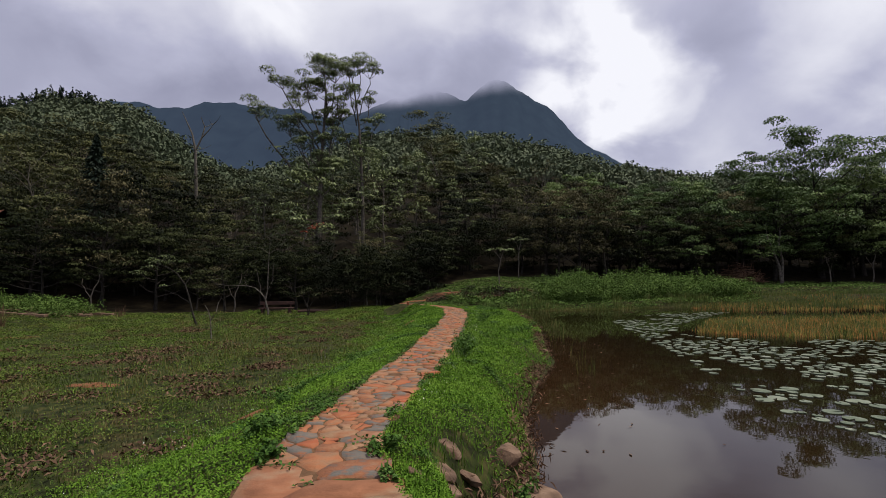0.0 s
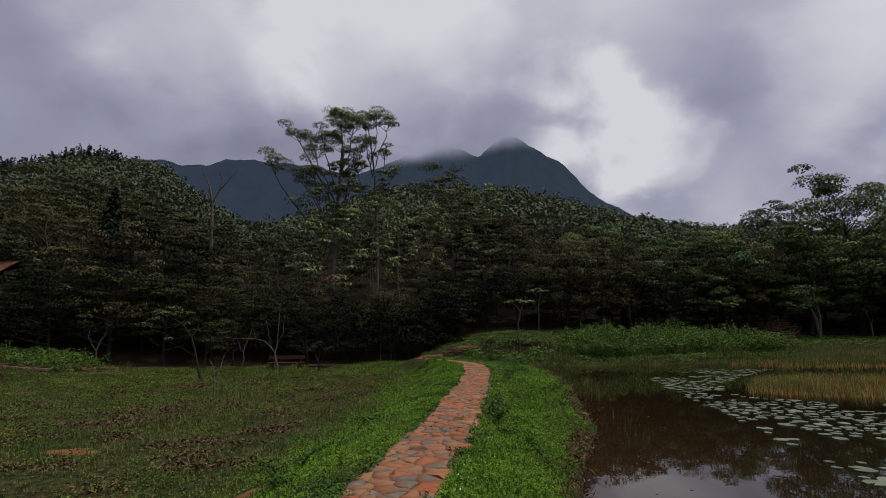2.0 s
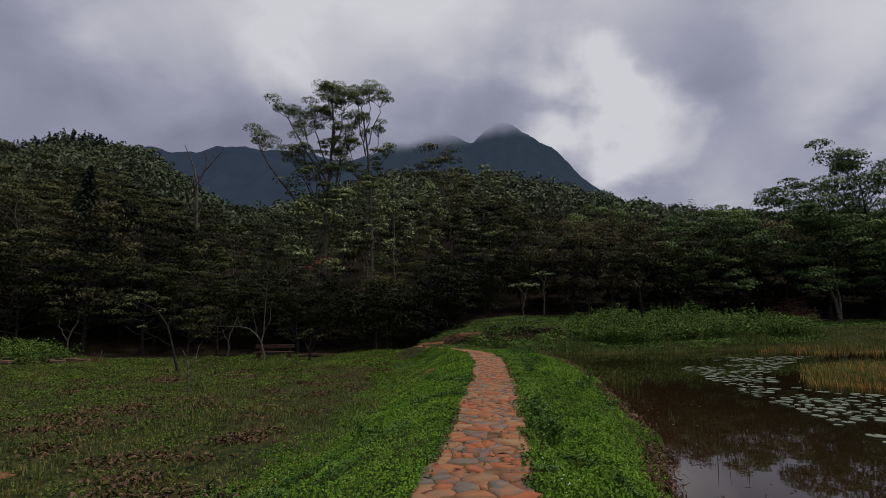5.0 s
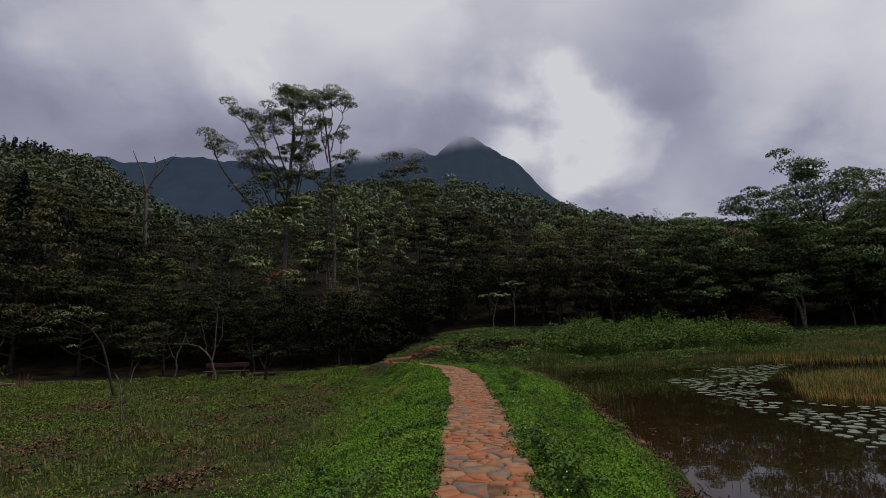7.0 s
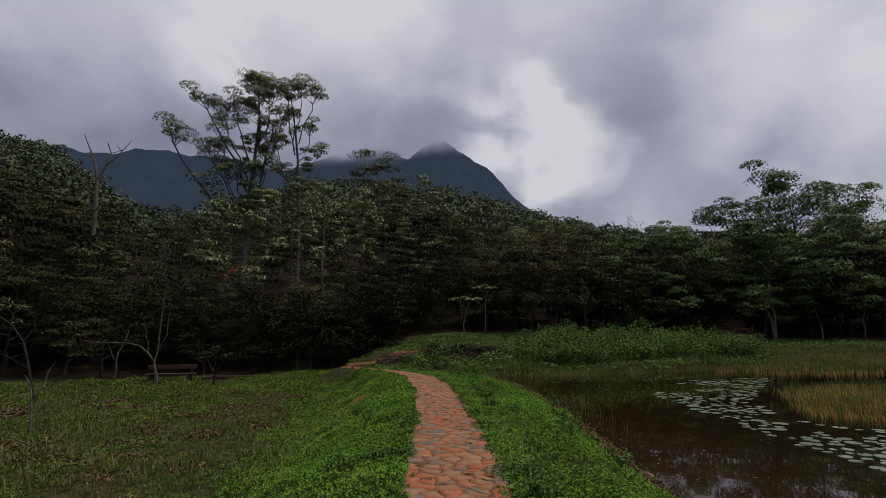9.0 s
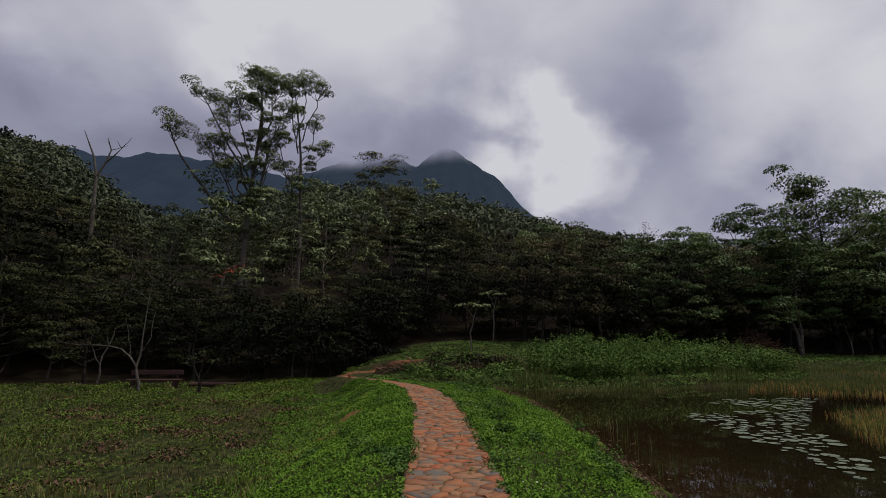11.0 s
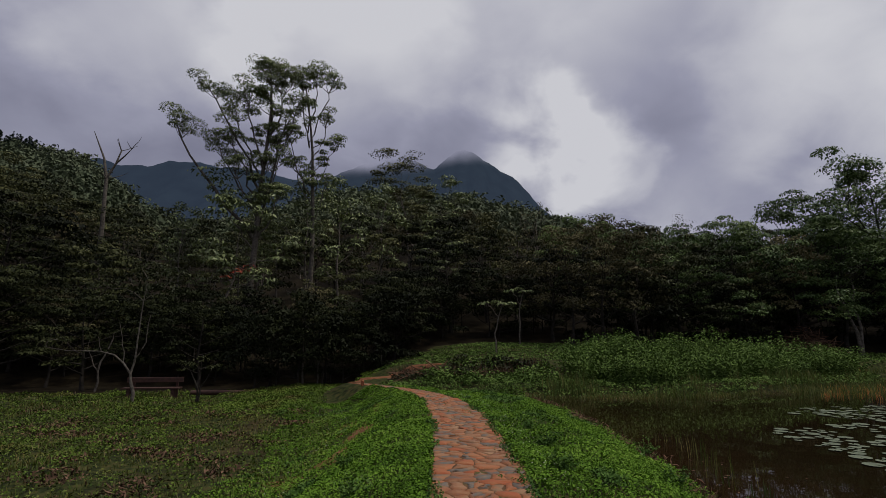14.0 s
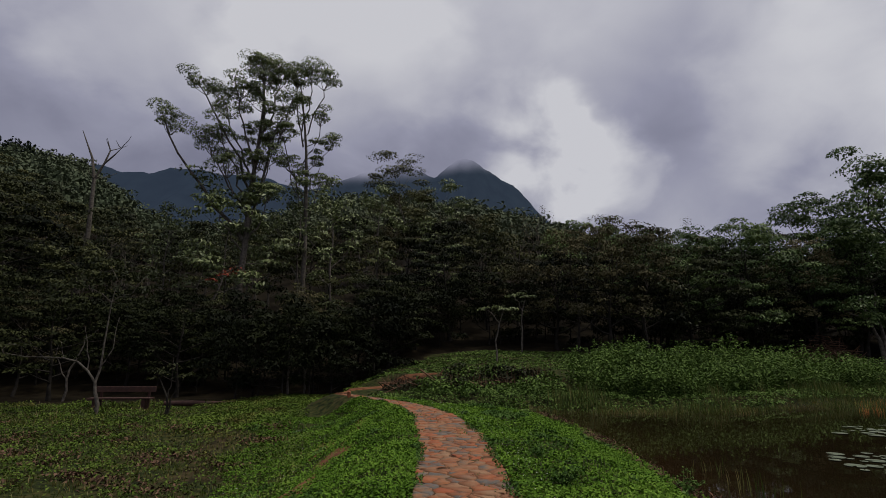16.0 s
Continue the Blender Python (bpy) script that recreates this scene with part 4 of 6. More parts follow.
# ---- small trees by the lawn and far bank ----
def small_tree(name, label, x, y, lines_def, tips_def, bark, leafmat, clump, flat_c, count, leaf, seed, z=None):
    rng = np.random.default_rng(seed)
    base = new(name)
    lines, tips = [], []
    for pts, r0, r1 in lines_def:
        pts = np.array(pts, float)
        k = 7
        tt = np.linspace(0, len(pts) - 1, k)
        sm = np.stack([np.interp(tt, np.arange(len(pts)), pts[:, q]) for q in range(3)], axis=1)
        sm[1:-1] += rng.normal(size=(k - 2, 3)) * 0.035
        lines.append((sm, np.linspace(r0, r1, k)))
    for p, s in tips_def:
        tips.append((np.array(p, float), s))
        near = min((l[0][-1] for l in lines), key=lambda q: np.linalg.norm(q - np.array(p)))
        lines.append((np.stack([near, (near + np.array(p)) / 2 + rng.normal(size=3) * 0.05, np.array(p, float)]), np.array([0.02, 0.014, 0.008])))
    V, F = tube_arrays(lines, 6)
    qmesh("trunk", V, F, bark, base, smooth=True)
    if tips:
        V, F = crown_leaves(rng, tips, clump, flat_c, count, leaf[0], leaf[1])
        qmesh("crown", V, F, leafmat, base)
    base.matrix_basis = Matrix.Translation((x, y, float(ground_z(x, y)) if z is None else z))
    return tagged(base, label, "tree")


# leaning tree with a one-sided crown
small_tree("leaning_tree", "thin leaning tree with a drooping one-sided crown on the lawn", -16.1, 33.0,
           [([(0.6, 0, -0.2), (0.2, 0, 1.2), (-0.2, 0, 2.6), (-0.9, 0, 3.5), (-2.0, 0, 3.9)], 0.07, 0.02), ([(0.1, 0, 1.4), (-0.7, 0, 1.9), (-1.7, 0.1, 2.3)], 0.03, 0.012), ([(-0.2, 0, 2.6), (0.1, 0.2, 3.2), (0.0, 0.2, 3.8)], 0.03, 0.012)],
           [((-1.1, 0.1, 4.0), 1.0), ((-1.9, -0.1, 3.9), 1.0), ((-2.6, 0.1, 3.6), 1.0), ((-3.2, 0, 3.3), 0.8), ((-1.6, 0.3, 4.3), 0.9), ((-0.4, 0, 4.0), 0.7), ((-2.4, 0.2, 4.1), 0.8), ((-0.8, 0.2, 3.4), 0.6), ((-1.5, -0.2, 2.5), 0.5)], M_SHADED_BARK, M_TALL_LEAF, 0.5, 0.5, 60, (0.13, 0.06), 41)
# forked bare sapling on the lawn
small_tree("bare_sapling", "bare forked sapling with a few twigs on the lawn", -11.6, 26.3,
           [([(0, 0, -0.1), (-0.05, 0, 0.8), (-0.1, 0, 1.2), (-0.35, 0, 1.7)], 0.035, 0.012), ([(-0.05, 0, 0.9), (0.2, 0, 1.35), (0.35, 0, 1.8), (0.5, 0, 2.15)], 0.028, 0.01), ([(-0.1, 0, 1.1), (-0.3, 0.1, 1.35)], 0.015, 0.008)],
           [], M_PALE_BARK, M_OLIVE_LEAF, 0.3, 0.5, 10, (0.1, 0.05), 42)
# white-stemmed tree beside the bench
small_tree("white_stemmed_tree", "white-stemmed tree with one long side branch beside the bench", -12.85, 38.1,
           [([(0.05, 0, -0.1), (0.06, 0, 0.5), (-0.02, 0, 0.95), (-0.14, 0, 1.35), (-0.05, 0, 1.9), (0.05, 0, 2.9), (0.1, 0, 4.6)], 0.085, 0.022), ([(-0.12, 0, 1.3), (-0.45, 0, 1.75), (-0.9, 0, 2.1), (-1.5, 0, 2.3), (-2.2, 0, 2.3), (-3.0, 0, 2.42), (-3.9, 0, 2.5)], 0.05, 0.012), ([(-0.5, 0, 1.8), (-0.62, 0.1, 2.6), (-0.9, 0.1, 3.6)], 0.026, 0.01), ([(-0.05, 0, 1.9), (0.35, 0.1, 2.7), (0.45, 0.1, 4)], 0.028, 0.01), ([(-1.5, 0, 2.3), (-1.7, 0.1, 2.6), (-1.8, 0.1, 3.0)], 0.014, 0.006)],
           [((-3.9, 0, 2.7), 0.5), ((-3.4, 0.2, 2.8), 0.4), ((0.2, 0, 5.6), 1.2), ((-0.9, 0.2, 5.2), 1.2), ((0.9, 0, 5.0), 1.1), ((-0.3, 0.3, 6.2), 1.2), ((-1.6, 0, 5.2), 1.0), ((1.3, 0.2, 5.8), 1.0), ((-2.2, 0.1, 4.6), 0.8)], M_PALE_BARK, M_OLIVE_LEAF, 0.8, 0.4, 70, (0.2, 0.1), 43)
small_tree("young_shrub_tree", "small young shrub tree with grey-green leaves on the lawn", -9.75, 37.3,
           [([(0, 0, -0.1), (0.05, 0, 0.7), (-0.25, 0, 1.3)], 0.05, 0.02), ([(0.1, 0, -0.1), (0.2, 0, 0.6), (0.5, 0, 1.2)], 0.04, 0.02), ([(0.05, 0, 0.6), (0.1, 0.1, 1.5)], 0.03, 0.015)],
           [((-0.4, 0, 1.6), 1.0), ((0.1, 0.1, 1.8), 1.0), ((0.6, 0, 1.5), 1.0), ((-0.7, 0.1, 1.4), 0.7), ((0.9, 0, 1.6), 0.6)], M_SHADED_BARK, M_OLIVE_LEAF, 0.3, 0.6, 42, (0.13, 0.06), 44)
# pale saplings on the far meadow
for i, (sx, sy, sh, ln) in enumerate(((4.9, 45.4, 3.0, 0.45), (7.1, 48.6, 3.6, 0.3))):
    small_tree("pale_sapling", "slim pale sapling with a flat tuft of light leaves", sx, sy,
               [([(0, 0, -0.1), (0.0, 0, sh * 0.4), (ln * 0.4, 0, sh * 0.75), (ln, 0, sh)], 0.06, 0.02), ([(ln * 0.4, 0, sh * 0.75), (-0.2, 0, sh * 0.92), (-0.5, 0, sh * 1.02)], 0.03, 0.012)],
               [((ln, 0, sh), 1.0), ((ln + 0.5, 0.1, sh + 0.05), 0.9), ((-0.5, 0, sh * 1.02), 0.9), ((0.1, 0.2, sh * 1.06), 0.9), ((-0.9, 0, sh), 0.6)], M_PALE_BARK, M_TALL_LEAF, 0.42, 0.35, 46, (0.17, 0.09), 50 + i)
# pale forked trunk under the large trees at the far bank
small_tree("forked_tree", "pale forked tree trunk with thin branches under the large trees", 31.4, 48.5,
           [([(0.3, 0, -0.2), (0.1, 0, 1.6), (-0.5, 0, 3.2), (-1.0, 0, 4.6)], 0.15, 0.05), ([(0.3, 0, -0.2), (0.35, 0, 2.0), (0.2, 0, 4.0), (0.3, 0, 5.0)], 0.12, 0.05), ([(-0.4, 0, 3.0), (-1.6, 0, 3.5), (-2.8, 0, 3.9)], 0.06, 0.02)],
           [((-1.0, 0, 5.2), 1.0), ((0.3, 0, 5.8), 1.2), ((-2.8, 0, 4.2), 0.7), ((-0.3, 0.3, 6.2), 1.2), ((1.0, 0, 6.2), 1.2)], M_PALE_BARK, M_FRESH_LEAF, 0.8, 0.6, 46, (0.3, 0.14), 60)
# thin trunks at the forest's foot
rt = random.Random(9)
for (tx, ty) in ((-6.3, 43.2), (-5.6, 43.6), (-17.5, 43.5), (-28.5, 42), (37.0, 49.5), (41, 49.5)):
    hgt = rt.uniform(2.3, 3.3)
    dx = rt.uniform(-0.7, 0.7)
    small_tree("thin_tree", "thin pale trunk at the foot of the dark forest", tx, ty,
               [([(0, 0, -0.15), (dx * 0.2, 0, hgt * 0.4), (dx * 0.5, 0.1, hgt * 0.7), (dx, 0.2, hgt)], 0.065, 0.03), ([(dx * 0.2, 0, hgt * 0.35), (-dx, -0.1, hgt * 0.8)], 0.035, 0.015)],
               [((dx, 0.2, hgt + 0.3), 1.0), ((-dx, 0, hgt), 0.8), ((dx + 0.5, 0.4, hgt + 0.8), 1.0)], M_PALE_BARK, M_SHADED_LEAF, 0.8, 0.6, 40, (0.24, 0.12), rt.randrange(999))
# accent shrubs with red leaves
for (tx, ty, tz) in ((-13.2, 52.5, 6.5),):
    small_tree("red_leaved_tree", "small tree with patches of red young leaves", tx, ty,
               [([(0, 0, -0.15), (0.1, 0, 3), (0, 0, tz)], 0.1, 0.03), ([(0.1, 0, 3), (0.8, -0.4, tz * 0.9)], 0.05, 0.02)],
               [((0, -0.6, tz), 0.9), ((0.8, -0.6, tz + 0.3), 0.9), ((-0.7, -0.6, tz - 0.3), 0.7)], M_SHADED_BARK, M_RED_LEAF, 0.7, 0.5, 40, (0.22, 0.1), 71)


# ---- thicket, reeds, dry brush ----
def inside(P, poly):
    x, y = P[:, 0], P[:, 1]
    r = np.zeros(len(P), bool)
    for i in range(len(poly)):
        (x0, y0), (x1, y1) = poly[i], poly[i - 1]
        c = ((y0 > y) != (y1 > y)) & (x < (x1 - x0) * (y - y0) / (y1 - y0 + 1e-12) + x0)
        r ^= c
    return r


def scatter(rng, poly, n):
    poly = np.array(poly, float)
    lo, hi = poly.min(0), poly.max(0)
    P = lo + (hi - lo) * rng.random((n * 3, 2))
    P = P[inside(P, poly)]
    return P[:n]


def thicket(name, label, poly, plants, height, mat, seed, leaves=40, leaf=(0.17, 0.085), category="bushes"):
    """Uncounted leafy herbs: stems with leaves all the way up."""
    rng = np.random.default_rng(seed)
    Q = scatter(rng, poly, plants)
    z = ground_z(Q[:, 0], Q[:, 1])
    h = height * rng.uniform(0.5, 1.15, len(Q)) * np.clip(0.85 + 0.55 * wave(Q[:, 0], Q[:, 1], 1.1), 0.35, 1.4)
    f = rng.random((len(Q), leaves)) ** 0.75
    r = 0.09 + 0.2 * np.sin(f * 2.6)
    ang = rng.uniform(0, 6.28, f.shape)
    P = np.stack([Q[:, :1] + r * np.cos(ang), Q[:, 1:2] + r * np.sin(ang), z[:, None] + f * h[:, None]], axis=-1).reshape(-1, 3)
    ax = np.stack([np.cos(ang), np.sin(ang), 0.25 + 0 * ang], axis=-1).reshape(-1, 3)
    chunks = [leaf_arrays(P, leaf[0], leaf[1], rng, up=0.5, axis=ax)]
    V, F = join(chunks)
    return tagged(qmesh(name, V, F, mat), label, category, kind="stuff")


thicket("bush_thicket", "thick band of leafy green herbs along the far bank", [(6.2, 36.2), (9, 35.2), (12, 35.8), (16, 37.2), (21, 38.6), (24, 40), (24, 42), (20, 42.5), (9.5, 41), (7.0, 38.6)], 1350, 1.55, M_BUSH, 81, 48, (0.14, 0.07))
thicket("bank_bushes", "lower mixed bushes at the corner of the pond", [(0.5, 37.2), (3.0, 36.0), (5.5, 35.4), (6.5, 38), (5.5, 40.4), (0.0, 39.6)], 150, 0.6, M_BUSH, 82, 34)
thicket("bank_weeds", "dark withered weeds on the earth bank", [(-1.2, 38.0), (5.5, 37.8), (6.5, 40.2), (-0.6, 40.2)], 300, 0.5, M_OLIVE_LEAF, 86, 30)
thicket("meadow_herbs", "rough green meadow growth below the forest", [(-1, 42.2), (6, 42.4), (24, 43), (40, 43), (40, 49.5), (28, 49.5), (12, 48.5), (4, 51), (-1, 46), (-2.6, 43)], 4200, 0.1, M_BUSH, 83, 9, (0.16, 0.07))
thicket("track_herbs", "low green herbs where the lawn meets the earth track", [(-8, 34.5), (-4.2, 34.5), (-4.2, 38.4), (-3.6, 39.6), (-2.0, 41.4), (-2.6, 43.6), (-6, 43), (-9, 42)], 1500, 0.1, M_LAWN_WEED, 87, 12, (0.11, 0.055))
thicket("bank_herbs", "low green growth on the slope of the far bank", [(-1.6, 36.4), (0.6, 34.2), (4, 34.6), (8, 34), (11, 34), (16, 36.2), (24, 39), (24, 41), (16, 38), (10, 36), (6, 37), (3, 38), (-0.5, 38)], 2600, 0.16, M_BUSH, 88, 12, (0.12, 0.055))
thicket("left_bushes", "pale leafy bushes on the terraces at the lawn's end", [(-36, 38), (-27, 36.5), (-26, 40), (-33, 43), (-38, 43)], 420, 1.0, M_BUSH, 84, 40)


def reeds(name, label, poly, n, height, width, mat, seed, lean=0.25, z0=None, patch=None):
    rng = np.random.default_rng(seed)
    Q = scatter(rng, poly, n)
    if patch is not None:
        Q = Q[wave(Q[:, 0], Q[:, 1], 0.9, seed) > patch - 0.3 * rng.random(len(Q))]
    # gather into clumps
    Q = Q + 0.12 * np.round(rng.normal(size=Q.shape) * 1.2)
    z = np.maximum(ground_z(Q[:, 0], Q[:, 1]), water_z(Q[:, 1]) - 0.05) if z0 is None else np.full(len(Q), z0)
    hh = height * (0.85 + 0.3 * wave(Q[:, 0], Q[:, 1], 1.7, seed))
    V, F = blade_arrays(np.column_stack([Q, z]), hh, width, rng, lean)
    return tagged(qmesh(name, V, F, mat), label, "reeds", kind="stuff")


ISLAND = [(10.2, 21.2), (11.1, 20.3), (13.5, 19.3), (18, 18.6), (24, 18.2), (34, 19), (34, 26), (22, 27), (16, 27.2), (13.9, 26.6), (12.3, 24.6)]
reeds("reed_island", "tan and orange reeds growing out of the pond", ISLAND, 24000, 0.27, 0.02, M_DRY_REED, 91, 0.3)
reeds("reed_island_green", "green blades among the tan reeds", ISLAND, 20000, 0.42, 0.014, M_REED, 92, 0.3)
reeds("far_reeds", "tan reeds along the far bank of the pond", [(15, 32.5), (20, 31), (36, 31), (44, 40), (22, 40.5), (19, 37.4)], 9000, 0.3, 0.02, M_DRY_REED, 93, patch=0.2)
reeds("far_reeds_green", "green reeds along the far bank of the pond", [(15, 34), (22, 33), (44, 36), (44, 44), (22, 42)], 14000, 0.4, 0.018, M_REED, 94)
reeds("bank_reeds", "upright green reeds at the foot of the bushes", [(5, 34.2), (8, 33.9), (11, 33.9), (14, 35.1), (19, 37.0), (19, 38.2), (14, 36.8), (10, 35.4), (5.2, 35.4)], 4200, 0.6, 0.02, M_REED, 95, 0.2, patch=0.15)
reeds("waterline_grass", "short lush grass at the foot of the far bank", [(4.2, 34.3), (5, 33.5), (8, 33.1), (11, 33.2), (14, 34.4), (19, 36.4), (24, 38.2), (24, 39.5), (14, 35.8), (10, 34.4), (5.2, 34.9)], 9000, 0.2, 0.02, M_LAWN, 99, 0.4)
reeds("shore_reeds", "sparse reeds standing in the water by the bank", [(3.9, 19.5), (4.6, 19.3), (5.6, 25.5), (5.0, 25.5)], 90, 0.5, 0.014, M_REED, 96, 0.15)
reeds("shore_reeds_near", "a few thin reeds standing in the water", [(3.3, 13), (3.8, 13), (4.4, 17), (4.0, 17)], 40, 0.45, 0.01, M_REED, 97, 0.15)


reeds("bank_stalks", "dead brown weed stalks on the face of the earth bank", [(-0.9, 38.0), (2.5, 37.6), (5.8, 37.4), (6.4, 39.0), (2.5, 39.8), (-0.9, 40.2)], 900, 0.75, 0.02, M_DRY_BRUSH, 103, 0.3)


def shore_litter():
    rng = np.random.default_rng(98)
    n = 9000
    y = 5.5 + 28 * rng.random(n)
    x = shore_x(y) + rng.normal(size=n) * 0.13 - 0.02
    ok = rng.random(n) < np.clip(0.45 + 0.6 * wave(x * 0, y, 1.2, 3), 0.05, 1)
    x, y = x[ok], y[ok]
    P = np.column_stack([x, y, np.maximum(ground_z(x, y), water_z(y)) + rng.uniform(0, 0.12, len(x))])
    V, F = leaf_arrays(P, 0.16, 0.022, rng, up=0.2)
    tagged(qmesh("shore_litter", V, F, M_DRY_BRUSH), "brown dead stems along the waterline", "litter", kind="stuff")


shore_litter()


def floating_leaves():
    rng = np.random.default_rng(105)
    y = rng.uniform(7.5, 24, 130)
    x = shore_x(y) + 0.2 + np.abs(rng.normal(size=130)) * 0.9
    V, F = leaf_arrays(np.column_stack([x, y, water_z(y) + 0.01]), 0.09, 0.035, rng, facing=np.tile([0, 0, 3.0], (130, 1)), droop=0.0)
    tagged(qmesh("floating_leaves", V, F, M_DRY_BRUSH), "fallen brown leaves floating on the pond", "leaves", kind="stuff")


floating_leaves()


def brushwood_heap(x, y, seed, rx, rh, count, label):
    rng = np.random.default_rng(seed)
    lines = []
    for i in range(count):
        a, r = rng.uniform(0, 6.28), rx * rng.random() ** 0.5
        c = np.array([r * math.cos(a), r * 0.6 * math.sin(a), rh * (1 - (r / rx) ** 1.5) * rng.uniform(0.1, 1.0) + 0.05])
        d = unit(rng.normal(size=3) * np.array([1, 1, 0.35])) * rng.uniform(0.5, 1.1)
        m = c + rng.normal(size=3) * 0.06
        lines.append((np.stack([c - d, m, c + d]), np.array([0.03, 0.025, 0.01]) * rng.uniform(0.5, 1.3)))
    V, F = tube_arrays(lines, 4)
    ob = qmesh("brushwood_heap", V, F, M_DRY_BRUSH)
    ob.matrix_basis = Matrix.Translation((x, y, float(ground_z(x, y))))
    return tagged(ob, label, "brushwood", kind="stuff")


brushwood_heap(28.0, 49.2, 5, 2.4, 1.9, 240, "heap of dry reddish brushwood at the forest edge")
brushwood_heap(0.4, 38.9, 6, 1.6, 0.4, 45, "low heap of dry twigs on the bank")
brushwood_heap(3.4, 38.6, 8, 1.8, 0.4, 50, "low heap of dry twigs on the bank")


# ---- lily pads ----
def pad_mesh(seed):
    rng = np.random.default_rng(seed)
    bm = bmesh.new()
    n = 14
    notch = 0.22
    ring, low = [], []
    c = bm.verts.new((0, 0, 0.004))
    cl = bm.verts.new((0, 0, -0.006))
    for i in range(n):
        a = notch + (2 * math.pi - 2 * notch) * i / (n - 1)
        r = 1 + rng.normal() * 0.035
        ring.append(bm.verts.new((r * math.cos(a), r * math.sin(a), 0.005 + 0.007 * rng.random())))
        low.append(bm.verts.new((r * math.cos(a), r * math.sin(a), -0.006)))
    for i in range(n - 1):
        bm.faces.new((c, ring[i], ring[i + 1]))
        bm.faces.new((ring[i], low[i], low[i + 1], ring[i + 1]))
    bm.faces.new((c, cl, low[0], ring[0]))
    bm.faces.new((ring[-1], low[-1], cl, c))
    me = bpy.data.meshes.new("lily_pad")
    bm.to_mesh(me)
    bm.free()
    me.materials.append(M_PAD)
    return me


PAD_ZONE = [(8.5, 26.3), (9.4, 27), (12.5, 30.5), (17, 30.8), (14.5, 28.5), (10.8, 24.2), (9.3, 21.4), (9.8, 19.6), (12.5, 18.8), (16, 18.1), (22, 17.4), (20, 12), (13, 8.6), (9.5, 7.2), (6.5, 7.4), (5.9, 10.3), (6.5, 13), (6.9, 15.2), (7.1, 17.1), (7.6, 20.5), (8.1, 23.8)]
prng = np.random.default_rng(101)
pad_meshes = [pad_mesh(s) for s in range(6)]
spots = scatter(prng, PAD_ZONE, 5200)
keep, placed = [], np.zeros((0, 3))
for q in spots:
    if wave(q[0], q[1], 1.3, 4) < (-0.35 if q[1] < 19 else -0.05) or (q[1] < 10.5 and prng.random() < 0.6):
        continue
    r = 0.07 + 0.13 * prng.random() ** 1.5
    if len(placed) and np.any(np.hypot(placed[:, 0] - q[0], placed[:, 1] - q[1]) < (placed[:, 2] + r) * 0.97):
        continue
    placed = np.vstack([placed, (q[0], q[1], r)])
order = np.argsort(np.hypot(placed[:, 0] - 2, placed[:, 1] - 12))
for k, i in enumerate(order[:300]):
    x, y, r = placed[i]
    ob = new("lily_pad", pad_meshes[k % 6])
    ob.matrix_basis = Matrix.Translation((x, y, float(water_z(y)) + 0.008)) @ Euler((prng.normal() * 0.02, prng.normal() * 0.02, prng.uniform(0, 6.28))).to_matrix().to_4x4() @ Matrix.Diagonal((r, r, 1, 1))
    tagged(ob, "round grey-green lily pad floating on the pond", "lily pad", "lily pads")
rest = order[300:]
if len(rest):
    Vs, Fs, b0 = [], [], 0
    for i in rest:
        x, y, r = placed[i]
        a = np.linspace(0.22, 2 * math.pi - 0.22, 12) + prng.uniform(0, 6.28)
        V = np.concatenate([[[x, y, float(water_z(y)) + 0.012]], np.stack([x + r * np.cos(a), y + r * np.sin(a), np.full(12, float(water_z(y)) + 0.018)], axis=1)])
        Vs.append(V)
        Fs.append(np.array([(b0, b0 + j, b0 + j + 1) for j in range(1, 12)]))
        b0 += 13
    tagged(qmesh("far_lily_pads", np.concatenate(Vs), np.concatenate(Fs), M_PAD), "lily pads spread over the far part of the pond", "lily pads", kind="stuff")


# ---- bench, marker, rocks ----
def box(bm, sx, sy, sz, at, rot=0.0, bevel=0.01):
    r = bmesh.ops.create_cube(bm, size=1.0, matrix=Matrix.Translation(at) @ Matrix.Rotation(rot, 4, "Z") @ Matrix.Diagonal((sx, sy, sz, 1)))
    edges = list({e for v in r["verts"] for e in v.link_edges})
    bmesh.ops.bevel(bm, geom=edges, offset=bevel, segments=1, affect="EDGES")


def bench(x, y, turn):
    b = new("wooden_bench")
    for name, args in (("seat_plank", (2.6, 0.22, 0.07, (0, -0.13, 0.45))), ("seat_plank", (2.6, 0.22, 0.07, (0, 0.13, 0.45))), ("backrest", (2.6, 0.06, 0.24, (0, 0.3, 0.82))),
                       ("leg", (0.16, 0.45, 0.44, (-1.0, 0.02, 0.21))), ("leg", (0.16, 0.45, 0.44, (1.0, 0.02, 0.21))), ("back_post", (0.1, 0.07, 0.95, (-1.0, 0.36, 0.46))), ("back_post", (0.1, 0.07, 0.95, (1.0, 0.36, 0.46)))):
        bm = bmesh.new()
        box(bm, *args)
        part(name, bm, M_WOOD, b)
    b.matrix_basis = Matrix.Translation((x, y, float(ground_z(x, y)) - 0.01)) @ Matrix.Rotation(turn, 4, "Z")
    return tagged(b, "dark red-brown wooden bench under the trees", "bench")


